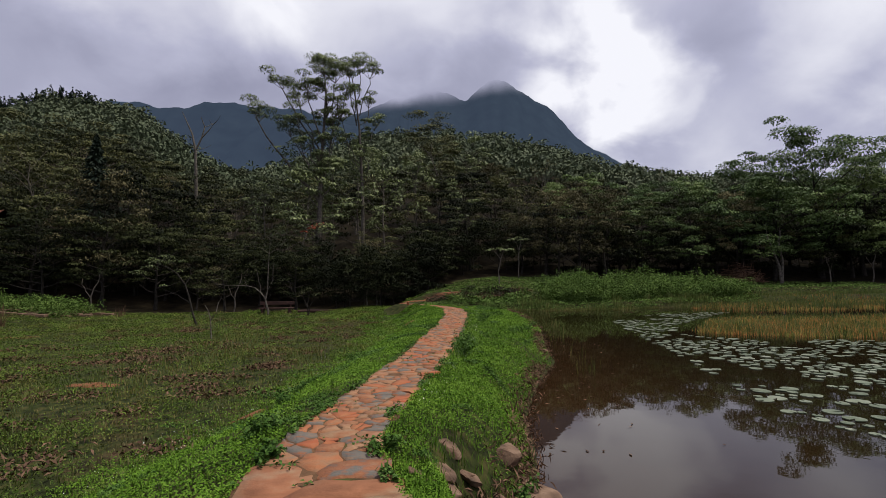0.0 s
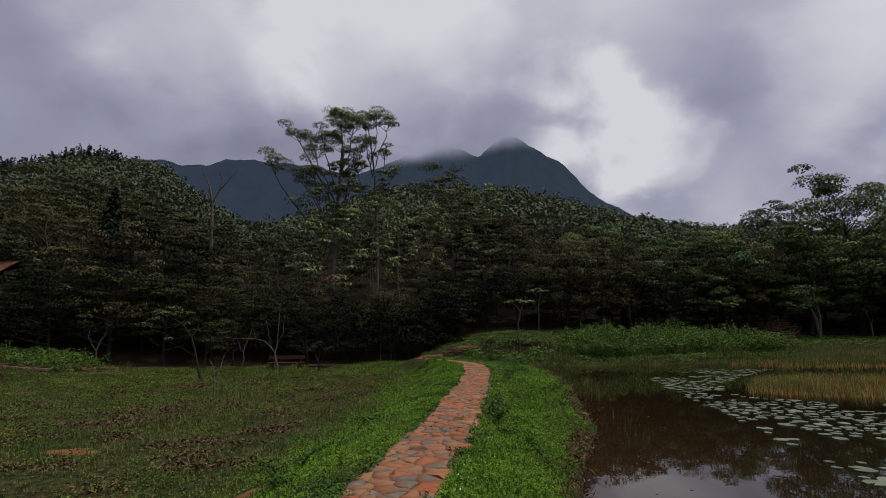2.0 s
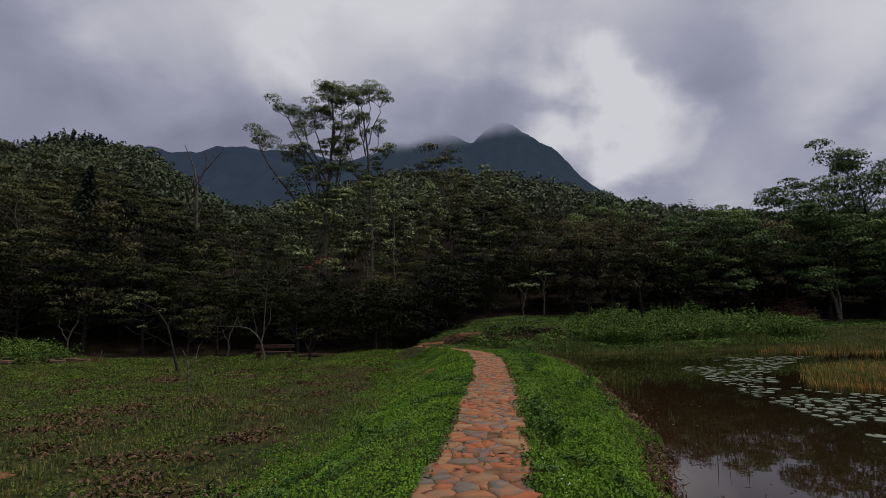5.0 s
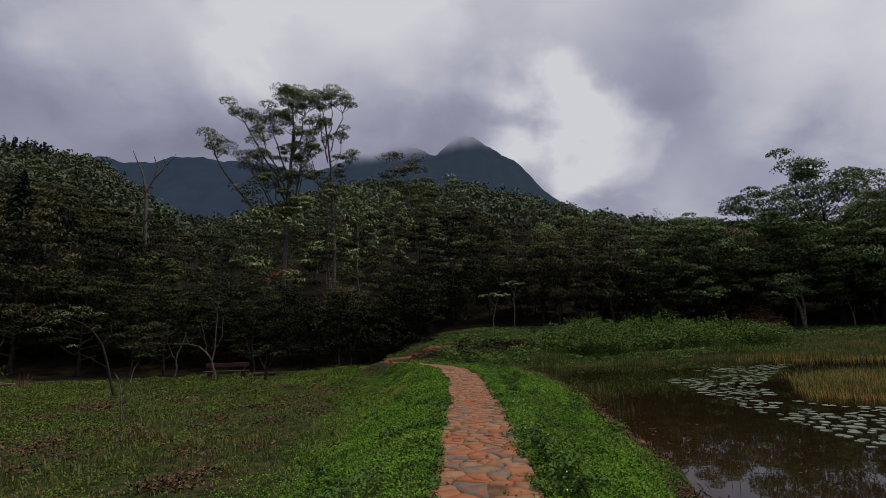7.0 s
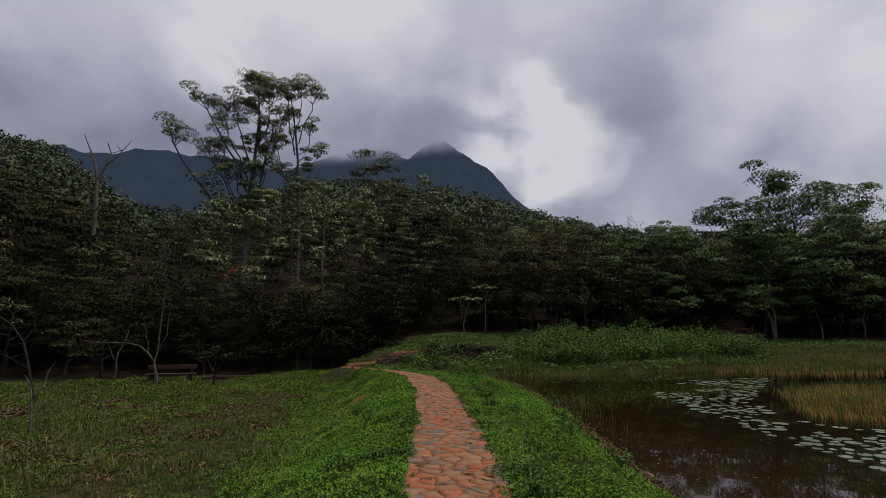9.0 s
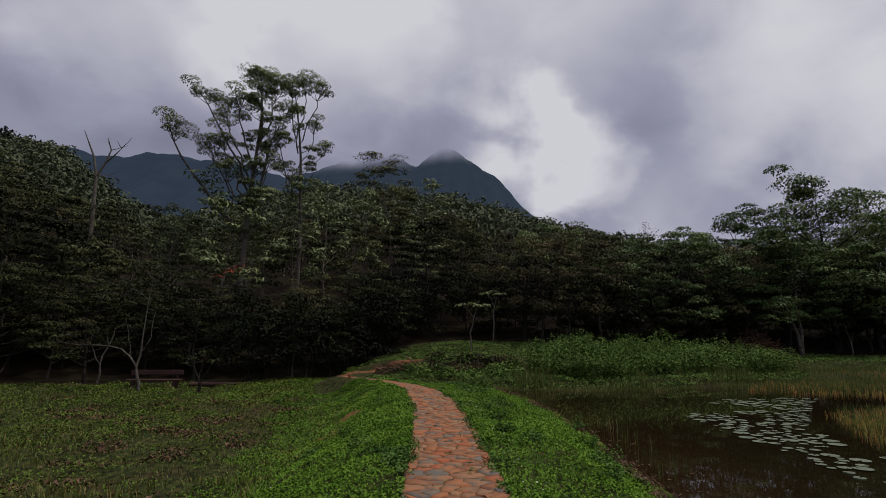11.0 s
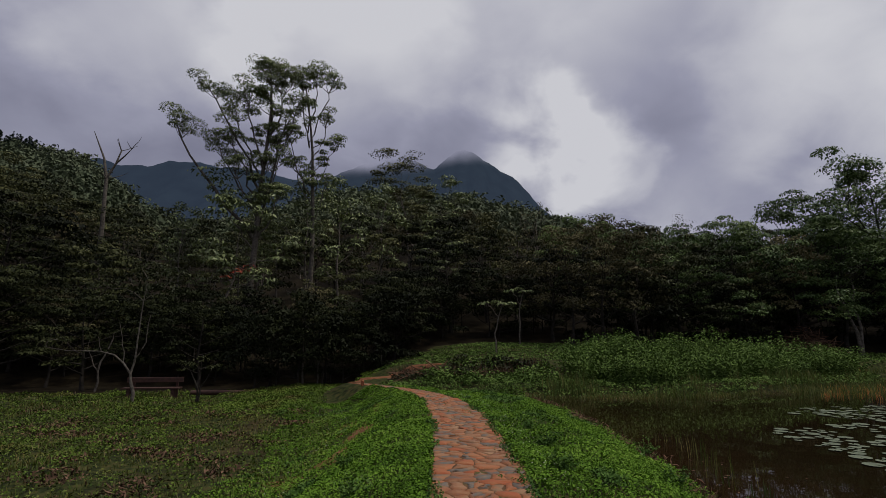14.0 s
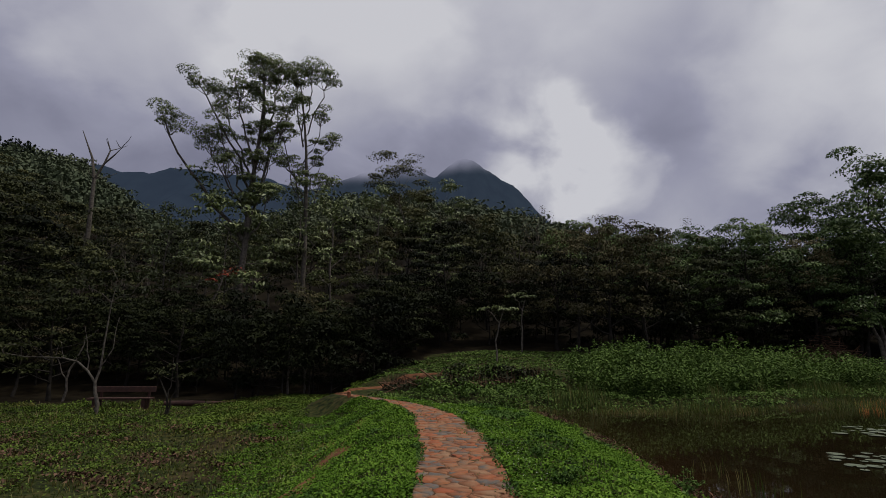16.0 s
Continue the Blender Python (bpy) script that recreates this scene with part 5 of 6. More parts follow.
bench(-12.75, 39.8, 0.05)
log_v, log_f = tube_arrays([(np.array([(-1.6, 0, 0.13), (-0.5, 0.03, 0.14), (0.6, 0, 0.12), (1.7, 0.04, 0.12)]), np.array([0.12, 0.13, 0.12, 0.1]))], 8)
log_ob = qmesh("fallen_log", log_v, log_f, M_WOOD, smooth=True)
log_ob.matrix_basis = Matrix.Translation((-9.8, 41.0, float(ground_z(-9.8, 41.0)) - 0.02))
tagged(log_ob, "brown log edging the ground under the trees", "log")


def rock(name, x, y, z, size, seed, label, category="rock", mat=M_ROCK, parent=None):
    rng = np.random.default_rng(seed)
    bm = bmesh.new()
    bmesh.ops.create_icosphere(bm, subdivisions=3, radius=1.0)
    planes = unit(np.concatenate([rng.normal(size=(11, 3)), [(0.05, 0.05, 1.0)]]))
    offs = np.append(rng.uniform(0.55, 0.8, 11), 0.5)
    for v in bm.verts:
        p = np.array(v.co)
        for n, o in zip(planes, offs):
            d = p @ n - o
            if d > 0:
                p = p - n * d * 0.97
        p = p * (1 + 0.04 * math.sin(p[0] * 9 + seed) * math.cos(p[1] * 7))
        v.co = Vector(p * np.array(size))
    ob = part(name, bm, mat, parent)
    ob.matrix_basis = Matrix.Translation((x, y, z)) @ Matrix.Rotation(rng.uniform(0, 6.28), 4, "Z")
    if parent is None:
        tagged(ob, label, category)
    return ob


rock("marker_stone", -2.45, 36.2, float(ground_z(-2.45, 36.2)) + 0.1, (0.1, 0.08, 0.2), 3, "small upright pale stone beside the path", "stone", M_STONE)
rkr = random.Random(21)
bank_rocks = [(0.8, 7.0, 0.05, (0.27, 0.2, 0.2), 0.25), (1.02, 6.7, 0.0, (0.2, 0.18, 0.1), 0.4), (1.1, 6.45, 0.05, (0.36, 0.3, 0.1), 0.1), (3.1, 16.6, 0.02, (0.16, 0.13, 0.12), 0.1), (3.4, 19.2, 0.02, (0.18, 0.14, 0.12), 0.1)]
for r in range(4):
    for q in range(3):
        bank_rocks.append((-0.12 + 0.25 * q + 0.07 * r + rkr.uniform(-0.08, 0.08), 4.95 + 0.36 * r + rkr.uniform(-0.13, 0.13), -0.025, (rkr.uniform(0.13, 0.19), rkr.uniform(0.15, 0.21), rkr.uniform(0.05, 0.08)), 0.62 + rkr.uniform(-0.12, 0.12)))
for i, (x, y, dz, size, tip) in enumerate(bank_rocks):
    rk = rock("shore_rock", x, y, 0, size, 200 + i, "reddish brown angular rock at the water's edge")
    rk.matrix_basis = Matrix.Translation((x, y, float(max(ground_z(x, y), water_z(y) - 0.1)) + dz)) @ Matrix.Rotation(tip, 4, "Y") @ Matrix.Rotation(rkr.uniform(0, 6.28), 4, "Z")
# terrace ledges at the end of the lawn
for i in range(4):
    rr = random.Random(300 + i)
    ledge = new("stone_ledge")
    x0 = -34 + i * 0.9
    for j in range(9):
        gz = float(ground_z(x0 + j * 0.75, 36.4 + i * 1.0))
        bm = bmesh.new()
        box(bm, 0.72 * rr.uniform(0.85, 1.0), 0.45, 0.2, (x0 + j * 0.75, 36.4 + i * 1.0 + rr.uniform(-0.06, 0.06), gz + 0.08 + rr.uniform(-0.03, 0.03)), rr.uniform(-0.08, 0.08), 0.03)
        part("stone", bm, M_ROCK, ledge)
    tagged(ledge, "low brown stone terrace ledge at the lawn's end", "ledge", "terrace ledges")


# house far left, glimpsed between the trees
def cottage(x, y, z):
    h = new("cottage")
    bm = bmesh.new()
    box(bm, 7, 5, 2.8, (0, 0, 1.4), 0, 0.02)
    part("wall", bm, M_PLASTER, h)
    bm = bmesh.new()
    v = [bm.verts.new(p) for p in ((-4, -3.1, 2.7), (4, -3.1, 2.7), (4, 0, 4.6), (-4, 0, 4.6), (4, 3.1, 2.7), (-4, 3.1, 2.7))]
    bm.faces.new((v[0], v[1], v[2], v[3]))
    bm.faces.new((v[3], v[2], v[4], v[5]))
    bm.faces.new((v[0], v[3], v[5]))
    bm.faces.new((v[1], v[4], v[2]))
    bmesh.ops.solidify(bm, geom=bm.faces[:], thickness=0.15)
    part("roof", bm, M_ROOF, h)
    bm = bmesh.new()
    box(bm, 1.0, 0.08, 2.0, (0.5, -2.53, 1.0), 0, 0.01)
    part("door", bm, M_WOOD, h)
    h.matrix_basis = Matrix.Translation((x, y, z))
    tagged(h, "small plastered cottage with a terracotta roof among trees", "house")


cottage(-46.5, 50.0, float(ground_z(-46.5, 50)) + 3.4)


# ---- weeds that stand out, twiggy shrub, conifer, bare trees ----
def weed_plant(x, y, height, seed, mat):
    rng = np.random.default_rng(seed)
    plant_ob = new("weed_plant")
    lines, P, A = [], [], []
    for i in range(9):
        a, e = rng.uniform(0, 6.28), rng.uniform(0.6, 1.3)
        L = limb(rng, (rng.normal() * 0.03, rng.normal() * 0.03, 0), a, e, height * rng.uniform(0.7, 1.2), 0.006, 0.003, bend=-0.4, k=5)
        lines.append(L)
        for q in range(24):
            h = rng.uniform(0.2, 1.0)
            P.append([np.interp(h, np.linspace(0, 1, 5), L[0][:, c]) for c in range(3)] + rng.normal(size=3) * 0.03)
            A.append((math.cos(a + rng.normal()), math.sin(a + rng.normal()), 0.2))
    V, F = tube_arrays(lines, 3)
    qmesh("stem", V, F, mat, plant_ob)
    V, F = leaf_arrays(np.array(P), 0.06, 0.034, rng, up=0.5, axis=np.array(A))
    qmesh("leaves", V, F, mat, plant_ob)
    plant_ob.matrix_basis = Matrix.Translation((x, y, float(ground_z(x, y)) - 0.01))
    return tagged(plant_ob, "dark leafy weed standing at the path's edge", "weed", "path-side weeds")


wrng = np.random.default_rng(400)
for i, (wx, wy, wh) in enumerate(((-2.0, 5.9, 0.3), (-1.95, 6.25, 0.26), (-1.62, 5.35, 0.2), (-0.55, 5.5, 0.22), (0.42, 11.8, 0.34), (0.48, 12.4, 0.4), (0.55, 13.1, 0.38), (0.6, 13.9, 0.34), (0.66, 14.7, 0.3), (2.3, 17.6, 0.36), (2.7, 18.9, 0.4), (2.5, 16.2, 0.3), (1.5, 20.4, 0.3), (1.7, 22.2, 0.34), (1.9, 24.0, 0.36), (3.4, 21.2, 0.34), (3.9, 23.4, 0.36), (-2.6, 9.0, 0.34), (-3.0, 11.2, 0.36), (-2.2, 13.4, 0.3), (-2.7, 15.8, 0.34), (-1.2, 20.2, 0.3), (-1.6, 23.0, 0.3), (0.9, 6.3, 0.3), (0.75, 5.85, 0.26), (1.0, 6.0, 0.24))):
    weed_plant(wx, wy, wh, 500 + i, M_COVER_DARK)


def twiggy_shrub(x, y, height, seed):
    rng = np.random.default_rng(seed)
    lines = [limb(rng, (rng.normal() * 0.1, rng.normal() * 0.1, -0.05), rng.uniform(0, 6.28), rng.uniform(0.9, 1.4), height * rng.uniform(0.6, 1.1), 0.016, 0.005, k=5) for i in range(26)]
    V, F = tube_arrays(lines, 4)
    ob = qmesh("twiggy_shrub", V, F, M_DRY_BRUSH)
    ob.matrix_basis = Matrix.Translation((x, y, float(ground_z(x, y))))
    return tagged(ob, "leafless reddish twiggy shrub on the lawn", "shrub")


twiggy_shrub(-27.0, 32.0, 1.5, 1)
twiggy_shrub(-23.5, 38.0, 1.0, 2)


def conifer(x, y, height, seed):
    rng = np.random.default_rng(seed)
    base = new("conifer")
    V, F = tube_arrays([(np.array([(0, 0, -0.2), (0.05, 0, height * 0.5), (0, 0, height)]), np.array([0.28, 0.16, 0.03]))], 6)
    qmesh("trunk", V, F, M_SHADED_BARK, base)
    f = rng.random(2600) ** 0.8
    ang = rng.uniform(0, 6.28, 2600)
    tier = np.abs(np.sin(f * 34)) * 0.35 + 0.75
    r = (1.02 - f) * height * 0.24 * tier * rng.random(2600) ** 0.4
    P = np.stack([r * np.cos(ang), r * np.sin(ang), height * (0.15 + 0.85 * f)], axis=1)
    A = np.stack([np.cos(ang), np.sin(ang), -0.3 + 0 * ang], axis=1)
    V, F = leaf_arrays(P, 0.5, 0.2, rng, up=0.5, axis=A)
    qmesh("crown", V, F, M_CONIFER, base)
    base.matrix_basis = Matrix.Translation((x, y, float(ground_z(x, y))))
    return tagged(base, "dark pointed conifer among the broadleaf trees", "tree")


conifer(-36.5, 54.0, 15.0, 5)
bare = make_tree("bare_tree", "bare grey twiggy tree on the wooded slope", 24, 11.0, 0.16, 0.35, 11, 2.6, 0.9, 0.6, 0.8, 3, (0.2, 0.1), (M_PALE_BARK, M_RUSTY_LEAF), subs=6, sides=4)
bare_spots = ((47.0, 55.0, 1.2), (27.0, 63.0, 0.95), (14.0, 70.0, 1.0), (-24.0, 60.0, 0.9), (-46.0, 66.0, 1.1), (9.0, 58.0, 0.8))
for i, (bx, by, bs) in enumerate(bare_spots):
    m = Matrix.Translation((bx, by, float(ground_z(bx, by)) - 0.1)) @ Matrix.Rotation(i * 1.3, 4, "Z") @ Matrix.Scale(bs, 4)
    if i == 0:
        bare.matrix_basis = m
    else:
        copy_thing(bare, Matrix.Identity(4)).matrix_basis = m


# ---- grass and ground cover ----
def cover():
    rng = np.random.default_rng(111)
    n = 420000
    y = 0.5 + 35 * (0.06 + 0.94 * rng.random(n)) ** 1.35
    side = rng.random(n) < 0.5
    cx, hw = path_x(y), path_half(y)
    lw = 4.2 + 0.9 * wave(0 * y, y, 0.8)
    xl = cx - hw * rng.uniform(0.93, 1.02, n) - lw * rng.random(n) ** 1.45
    rw = np.maximum(shore_x(y) - cx - hw - 0.05, 0.2)
    xr = cx + hw * rng.uniform(0.93, 1.02, n) + rw * 1.08 * rng.random(n)
    x = np.where(side, xl, xr)
    stony = ((x - 0.3) / 0.55) ** 2 + ((y - 5.75) / 0.85) ** 2 < 1 - 0.5 * rng.random(n)
    thin = ~stony & (rng.random(n) < np.clip(0.62 + 0.55 * wave(x, y, 1.5, 5), 0.12, 1.0))
    x, y = x[thin], y[thin]
    hgt = 0.025 + 0.055 * np.clip(0.5 + wave(x, y, 2.6, 1), 0.1, 1.6)
    z = ground_z(x, y) + hgt * rng.random(len(x)) + 0.008
    P = np.column_stack([x, y, z])
    s = 0.022 + 0.00105 * np.maximum(y - 6, 0)
    dark = wave(x, y, 2.1, 9) > 0.62
    V, F = leaf_arrays(P[~dark], s[~dark] * 1.35, s[~dark] * 0.9, rng, up=0.55)
    tagged(qmesh("ground_cover", V, F, M_COVER), "bright green creeping ground cover beside the path", "ground cover", kind="stuff")
    V, F = leaf_arrays(P[dark] + np.array([0, 0, 0.04]), s[dark] * 1.7, s[dark] * 1.0, rng, up=0.45)
    tagged(qmesh("weed_patches", V, F, M_COVER_DARK), "darker broad-leaved weeds among the ground cover", "weeds", kind="stuff")
    # blades
    k = 26000
    y = 1.5 + 34 * rng.random(k) ** 1.2
    cx, hw = path_x(y), path_half(y)
    s2 = rng.random(k) < 0.45
    x = np.where(s2, cx - hw - 0.02 - 3.6 * rng.random(k), cx + hw + 0.02 + np.maximum(shore_x(y) - cx - hw, 0.2) * rng.random(k))
    V, F = blade_arrays(np.column_stack([x, y, ground_z(x, y)]), 0.11, 0.008, rng, 0.5)
    tagged(qmesh("bank_grass", V, F, M_COVER), "short grass blades among the ground cover", "grass", kind="stuff")
    # sprigs between the stones and over the path's edges
    k = 20000
    y = 4.6 + 28 * rng.random(k) ** 1.3
    cx, hw = path_x(y), path_half(y)
    e = np.where(rng.random(k) < 0.75, rng.choice([-1, 1], k) * (1 - 0.28 * rng.random(k) ** 2), rng.uniform(-1, 1, k))
    x = cx + hw * e
    ok = wave(x, y, 5.0, 21) > np.where(np.abs(e) > 0.8, 0.0, 0.6)
    P = np.column_stack([x, y, 0.03 + 0.04 * rng.random(k)])[ok]
    V, F = leaf_arrays(P, 0.045, 0.028, rng, up=0.5)
    tagged(qmesh("path_sprigs", V, F, M_COVER_DARK), "small green sprigs growing between the path's stones", "weeds", kind="stuff")
    # white-grey flowering weeds
    k = 900
    y = 7 + 27 * rng.random(k)
    cx, hw = path_x(y), path_half(y)
    s3 = rng.random(k) < 0.6
    x = np.where(s3, cx - hw - 2.2 - 1.6 * rng.random(k), cx + hw + 0.1 + 0.35 * rng.random(k))
    P = np.column_stack([x, y, ground_z(x, y) + rng.uniform(0.06, 0.16, k)])
    V, F = leaf_arrays(P, 0.018, 0.015, rng, up=0.6)
    tagged(qmesh("weed_flowers", V, F, M_PETAL), "tiny whitish weed flowers at the path's edges", "flowers", kind="stuff")


cover()


def lawn():
    rng = np.random.default_rng(121)
    n = 140000
    y = 4 + 38 * rng.random(n) ** 1.15
    w = 8 + y * 0.75
    x = path_x(y) - 3.2 - w * rng.random(n)
    tall = np.clip(wave(x, y, 0.6, 7), 0, 1)
    ok = rng.random(n) < np.clip(0.6 + 0.45 * wave(x, y, 1.6, 3), 0.2, 1)
    x, y, tall = x[ok], y[ok], tall[ok]
    h = (0.07 + 0.2 * tall * np.clip(0.5 + wave(x, y, 3.0, 13), 0.2, 1.2)) * (1 + 0.012 * y)
    V, F = blade_arrays(np.column_stack([x, y, ground_z(x, y)]), h, 0.011 + 0.0005 * y, rng, 0.5)
    tagged(qmesh("lawn_grass", V, F, M_LAWN), "rough green and straw-coloured lawn grass", "grass", kind="stuff")
    n = 360000
    y = 4 + 38 * rng.random(n) ** 1.3
    w = 8 + y * 0.75
    x = path_x(y) - 3.0 - w * rng.random(n)
    lump = np.clip(0.5 + wave(x, y, 2.8, 15), 0, 1.4)
    ok = rng.random(n) < np.clip(0.42 + 0.6 * wave(x, y, 0.75, 11) + 0.45 * ss(24, 34, y), 0.12, 1) * np.clip(0.3 + lump, 0.15, 1)
    x, y, lump = x[ok], y[ok], lump[ok]
    P = np.column_stack([x, y, ground_z(x, y) + 0.01 + rng.random(len(x)) * (0.03 + 0.14 * lump)])
    s = 0.023 + 0.0014 * y
    V, F = leaf_arrays(P, s * 1.3, s * 0.8, rng, up=0.55)
    tagged(qmesh("lawn_weeds", V, F, M_LAWN_WEED), "low leafy weeds in clumps over the lawn", "weeds", kind="stuff")
    # dead brown clumps
    c = scatter(rng, [(-4.5, 8), (-4, 34), (-16, 36), (-20, 26), (-12, 8)], 130)
    Q = np.repeat(c[:130], 90, axis=0) + rng.normal(size=(130 * 90, 2)) * np.array([0.32, 0.22])
    Q = Q[Q[:, 0] < path_x(Q[:, 1]) - 3.0]
    P = np.column_stack([Q, ground_z(Q[:, 0], Q[:, 1]) + rng.uniform(0.01, 0.12, len(Q))])
    V, F = leaf_arrays(P, 0.13, 0.05, rng, up=0.4)
    tagged(qmesh("dead_leaf_clumps", V, F, M_DRY_BRUSH), "withered brown weed clumps in the lawn", "dead weeds", kind="stuff")


lawn()


# ---- stone path ----
def path_frame(s_list):
    seg = np.diff(PATH_LINE, axis=0)
    ln = np.hypot(seg[:, 0], seg[:, 1])
    cum = np.concatenate([[0], np.cumsum(ln)])
    fine_s = np.linspace(0, cum[-1], 400)
    fx = np.interp(fine_s, cum, PATH_LINE[:, 0])
    fy = np.interp(fine_s, cum, PATH_LINE[:, 1])
    ker = np.ones(15) / 15
    pad = 7
    fx = np.convolve(np.pad(fx, pad, mode="reflect", reflect_type="odd"), ker, "valid")
    fy = np.convolve(np.pad(fy, pad, mode="reflect", reflect_type="odd"), ker, "valid")
    x, y = np.interp(s_list, fine_s, fx), np.interp(s_list, fine_s, fy)
    tx, ty = np.gradient(fx, fine_s), np.gradient(fy, fine_s)
    tx, ty = np.interp(s_list, fine_s, tx), np.interp(s_list, fine_s, ty)
    n = np.hypot(tx, ty)
    return x, y, ty / n, -tx / n, np.interp(s_list, cum, PATH_HALF), cum[-1]


S_ALL = path_frame(np.array([0.0]))[5]
ps = np.linspace(0, S_ALL, 160)
px, py, nxp, nyp, ph, _ = path_frame(ps)
bv, bf = [], []
brng = np.random.default_rng(7)
for i in range(len(ps)):
    wl, wr = ph[i] * (1 + 0.05 * brng.normal()), ph[i] * (1 + 0.05 * brng.normal())
    for u in (-wl - 0.06, -wl, -wl / 2, 0, wr / 2, wr, wr + 0.06):
        bv.append((px[i] + nxp[i] * u, py[i] + nyp[i] * u, 0.016 if abs(u) <= max(wl, wr) else -0.12))
for i in range(len(ps) - 1):
    for j in range(6):
        a = i * 7 + j
        bf.append((a, a + 1, a + 8, a + 7))
path_ob = qmesh("path", bv, bf, M_JOINT, smooth=True)
tagged(path_ob, "flagstone footpath of orange and grey stones set in red earth", "path", kind="structure")


def stones():
    rng = np.random.default_rng(17)
    seeds = []
    s = 0.2
    while s < S_ALL - 0.2:
        _, yv, _, _, hw, _ = path_frame(np.array([s]))
        big_slab = float(yv[0]) < 4.9
        step = rng.uniform(0.5, 0.9) if big_slab else rng.uniform(0.12, 0.27)
        across = int(rng.integers(1, 3)) if big_slab else int(rng.integers(3, 7))
        for j in range(across):
            u = -1 + 2 * (j + 0.5 + rng.normal() * 0.27) / across
            seeds.append((s + rng.normal() * step * 0.4, u * float(hw[0]), float(yv[0]), float(hw[0])))
        s += step
    seeds = np.array(seeds)
    cells = []
    for i, (s0, u0, yv, hw) in enumerate(seeds):
        poly = [(s0 - 1.0, -hw), (s0 + 1.0, -hw), (s0 + 1.0, hw), (s0 - 1.0, hw)]
        near = np.where((np.abs(seeds[:, 0] - s0) < 2.2))[0]
        for j in near:
            if j == i:
                continue
            mx, mu = (seeds[j, 0] + s0) / 2, (seeds[j, 1] + u0) / 2
            dx, du = seeds[j, 0] - s0, seeds[j, 1] - u0
            newp = []
            for k in range(len(poly)):
                a, b = poly[k], poly[(k + 1) % len(poly)]
                da = (a[0] - mx) * dx + (a[1] - mu) * du
                db = (b[0] - mx) * dx + (b[1] - mu) * du
                if da <= 0:
                    newp.append(a)
                if da * db < 0:
                    t = da / (da - db)
                    newp.append((a[0] + (b[0] - a[0]) * t, a[1] + (b[1] - a[1]) * t))
            poly = newp
            if len(poly) < 3:
                break
        if len(poly) >= 3:
            cells.append((np.array(poly), yv))
    joined_v, joined_f, nb = [], [], 0
    count = 0
    for poly, yv in cells:
        c = poly.mean(0)
        size = np.hypot(*(poly - c).T).mean()
        if size < 0.03 or rng.random() < 0.008:
            continue
        # round and roughen the outline
        pts = []
        for k in range(len(poly)):
            a, b = poly[k], poly[(k + 1) % len(poly)]
            e = b - a
            pts.append(a + e * 0.07)
            if np.hypot(*e) > 0.12:
                pts.append(a + e * rng.uniform(0.3, 0.7) + rng.normal(size=2) * 0.024)
            pts.append(a + e * 0.93)
        pts = np.array(pts)
        d = pts - c
        r = np.hypot(d[:, 0], d[:, 1])[:, None]
        gap = rng.uniform(0.002, 0.011)
        low = c + d * (1 - gap / r)
        inner = c + d * (1 - (gap + 0.010) / r)
        sx, sy, nx_, ny_, _, _ = path_frame(np.concatenate([low[:, 0], inner[:, 0], [c[0]]]))
        U = np.concatenate([low[:, 1], inner[:, 1], [c[1]]])
        X, Y = sx + nx_ * U, sy + ny_ * U
        n = len(pts)
        hgt = 0.019 + rng.uniform(0, 0.014)
        tilt = rng.normal(size=2) * (0.006 if yv < 4.9 else 0.02)
        Z = np.concatenate([np.full(n, 0.0), np.full(n, hgt), [hgt + 0.002]])
        Z = Z + np.where(Z > 0, (X - X[-1]) * tilt[0] + (Y - Y[-1]) * tilt[1], 0)
        Z[n:2 * n] += rng.normal(size=n) * 0.002
        tris = []
        for k in range(n):
            k2 = (k + 1) % n
            tris += [(k, k2, n + k2), (k, n + k2, n + k), (n + k, n + k2, 2 * n)]
        # keep the winding upwards
        if (X[1] - X[0]) * (Y[2] - Y[0]) - (Y[1] - Y[0]) * (X[2] - X[0]) < 0:
            tris = [t[::-1] for t in tris]
        V = np.column_stack([X, Y, Z])
        if 3.2 < Y[-1] < 27.0 and count < 300:
            o = V[-1].copy()
            o[2] = 0
            ob = qmesh("flagstone", V - o, tris, M_SLAB if Y[-1] < 4.9 else M_STONE, path_ob)
            ob.location = o
            count += 1
        else:
            joined_v.append(V)
            joined_f.append(np.array(tris) + nb)
            nb += len(V)
    far = qmesh("far_flagstones", np.concatenate(joined_v), np.concatenate(joined_f), M_STONE_JOINED, path_ob)
    tagged(far, kind="stuff")


stones()
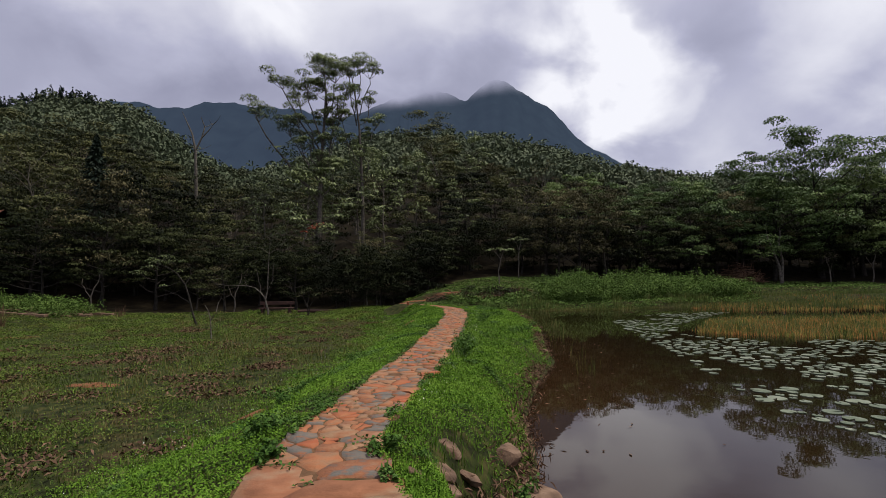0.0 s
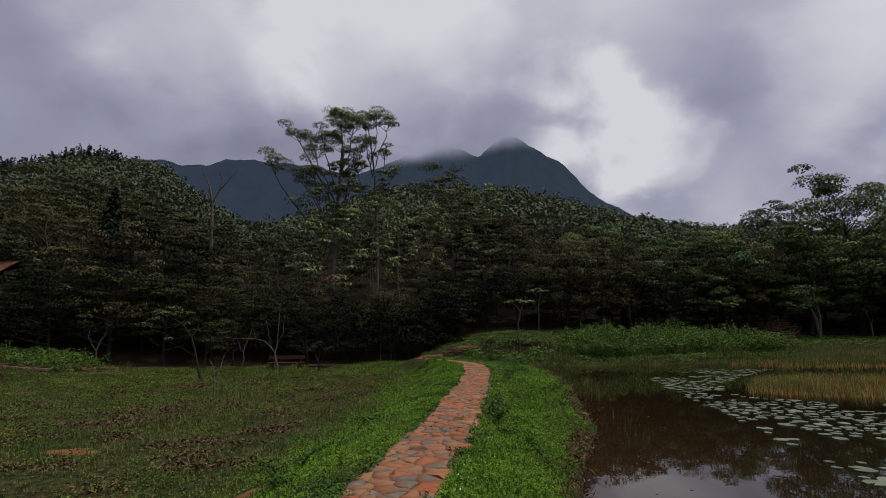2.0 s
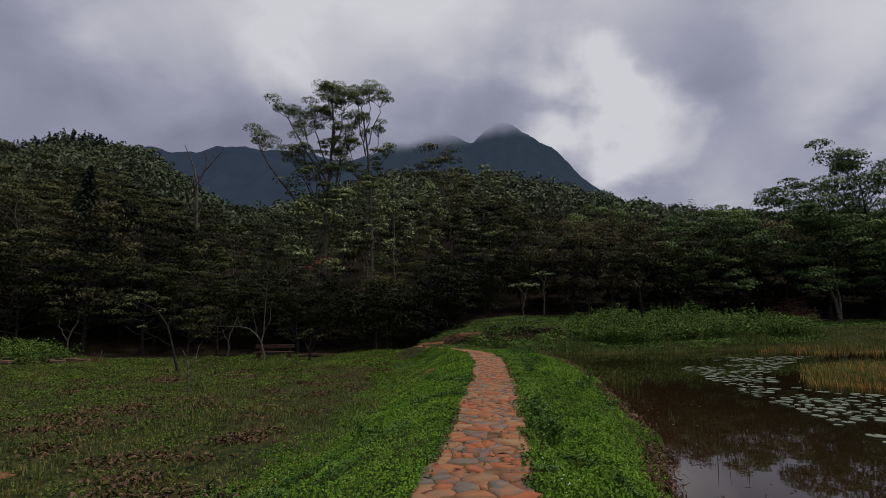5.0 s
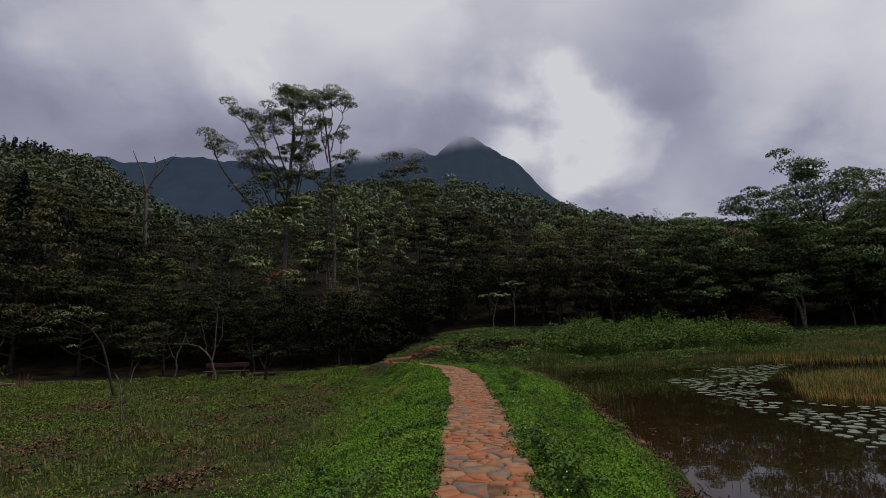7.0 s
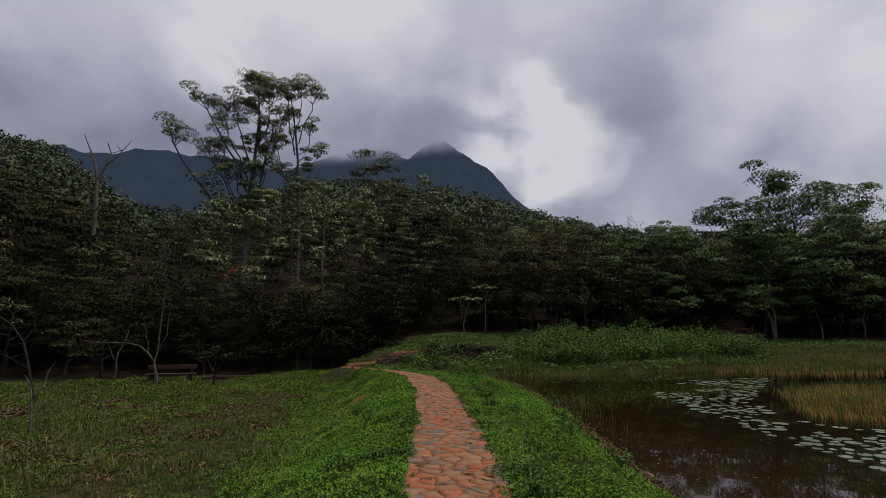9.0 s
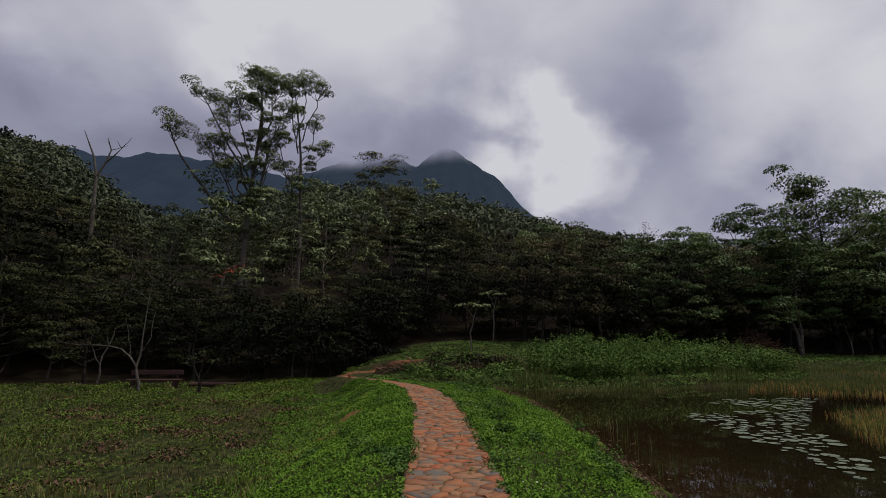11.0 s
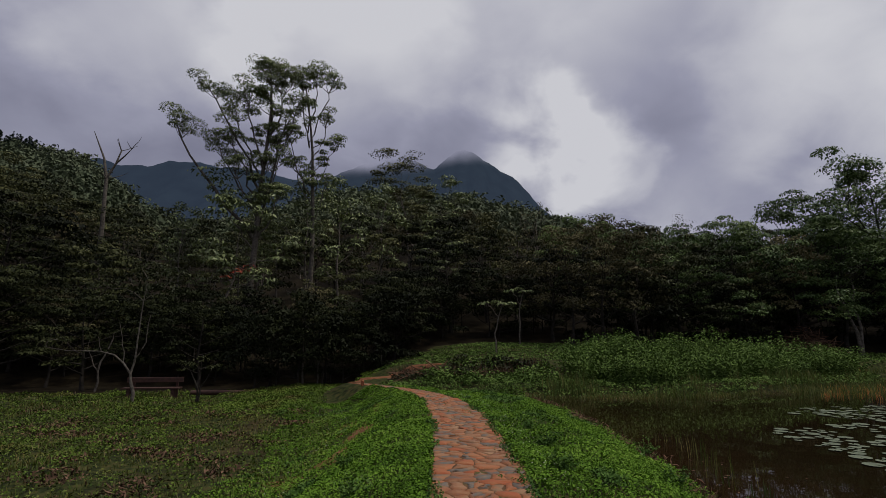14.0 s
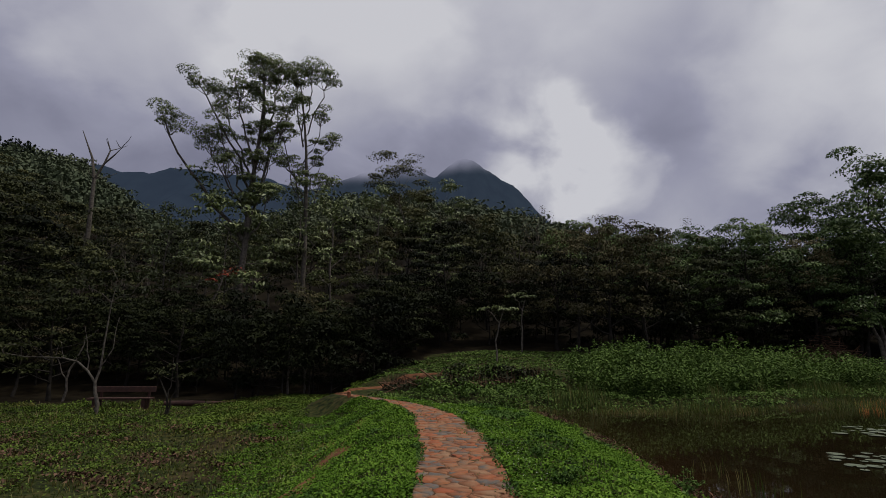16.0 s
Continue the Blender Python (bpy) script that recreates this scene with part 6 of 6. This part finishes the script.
# bare earth scars on the embankment's slope and in the lawn
def soil_patch(x, y, rx, ry, seed):
    rng = np.random.default_rng(seed)
    n = 22
    V, F = [], []
    for k in range(3):
        for i in range(n):
            a = i * 2 * math.pi / n
            r = (0.05, 0.6, 1.0)[k] * (1 + 0.28 * math.sin(a * 3 + seed) + 0.16 * rng.normal() * (k == 2))
            X, Y = x + rx * r * math.cos(a), y + ry * r * math.sin(a)
            V.append((X, Y, float(ground_z(X, Y)) + (0.03, 0.025, -0.01)[k] + 0.012 * rng.random()))
    for k in range(2):
        for i in range(n):
            j = (i + 1) % n
            F.append((k * n + i, (k + 1) * n + i, (k + 1) * n + j, k * n + j))
    return tagged(qmesh("soil_patch", V, F, M_EARTH, smooth=True), "bare reddish earth showing through the grass", "bare soil", "soil patches", kind="structure")


for i, (sx, sy, ra, rb) in enumerate(((-1.75, 27.5, 0.34, 1.5), (-2.1, 25.0, 0.36, 1.1), (-1.5, 31.0, 0.25, 1.2), (-2.9, 24.2, 0.4, 0.6), (-2.3, 29.0, 0.3, 1.0), (-8.5, 9.5, 0.6, 0.35), (-9.5, 14.5, 0.7, 0.3), (-22.0, 27.5, 0.9, 0.4), (-3.7, 10.4, 0.3, 0.25))):
    soil_patch(sx, sy, ra, rb, 600 + i)
# red earth track that goes on past the path's end
trk = np.array([(-2.75, 37.4), (-3.05, 38.5), (-3.2, 39.5), (-2.5, 40.2), (-1.3, 40.7), (0.6, 41.0), (3, 41.1), (7, 41.5)])
tt = np.linspace(0, len(trk) - 1, 60)
tx_, ty_ = np.interp(tt, np.arange(len(trk)), trk[:, 0]), np.interp(tt, np.arange(len(trk)), trk[:, 1])
gxn, gyn = np.gradient(tx_), np.gradient(ty_)
gl = np.hypot(gxn, gyn)
tv, tf = [], []
for i in range(60):
    w = float(np.interp(i, [0, 8, 20, 34, 44, 59], [0.2, 0.25, 0.5, 0.45, 0.16, 0.1])) * (1 + 0.15 * math.sin(i * 1.7))
    for u in (-1.15, -1, -0.5, 0, 0.5, 1, 1.15):
        X, Y = tx_[i] + gyn[i] / gl[i] * u * w, ty_[i] - gxn[i] / gl[i] * u * w
        tv.append((X, Y, float(ground_z(X, Y)) + (0.05 if abs(u) <= 1 else -0.05)))
for i in range(59):
    for j in range(6):
        a = i * 7 + j
        tf.append((a, a + 1, a + 8, a + 7))
tagged(qmesh("track", tv, tf, M_EARTH, smooth=True), "bare red earth track leading up to the meadow", "track", kind="structure")
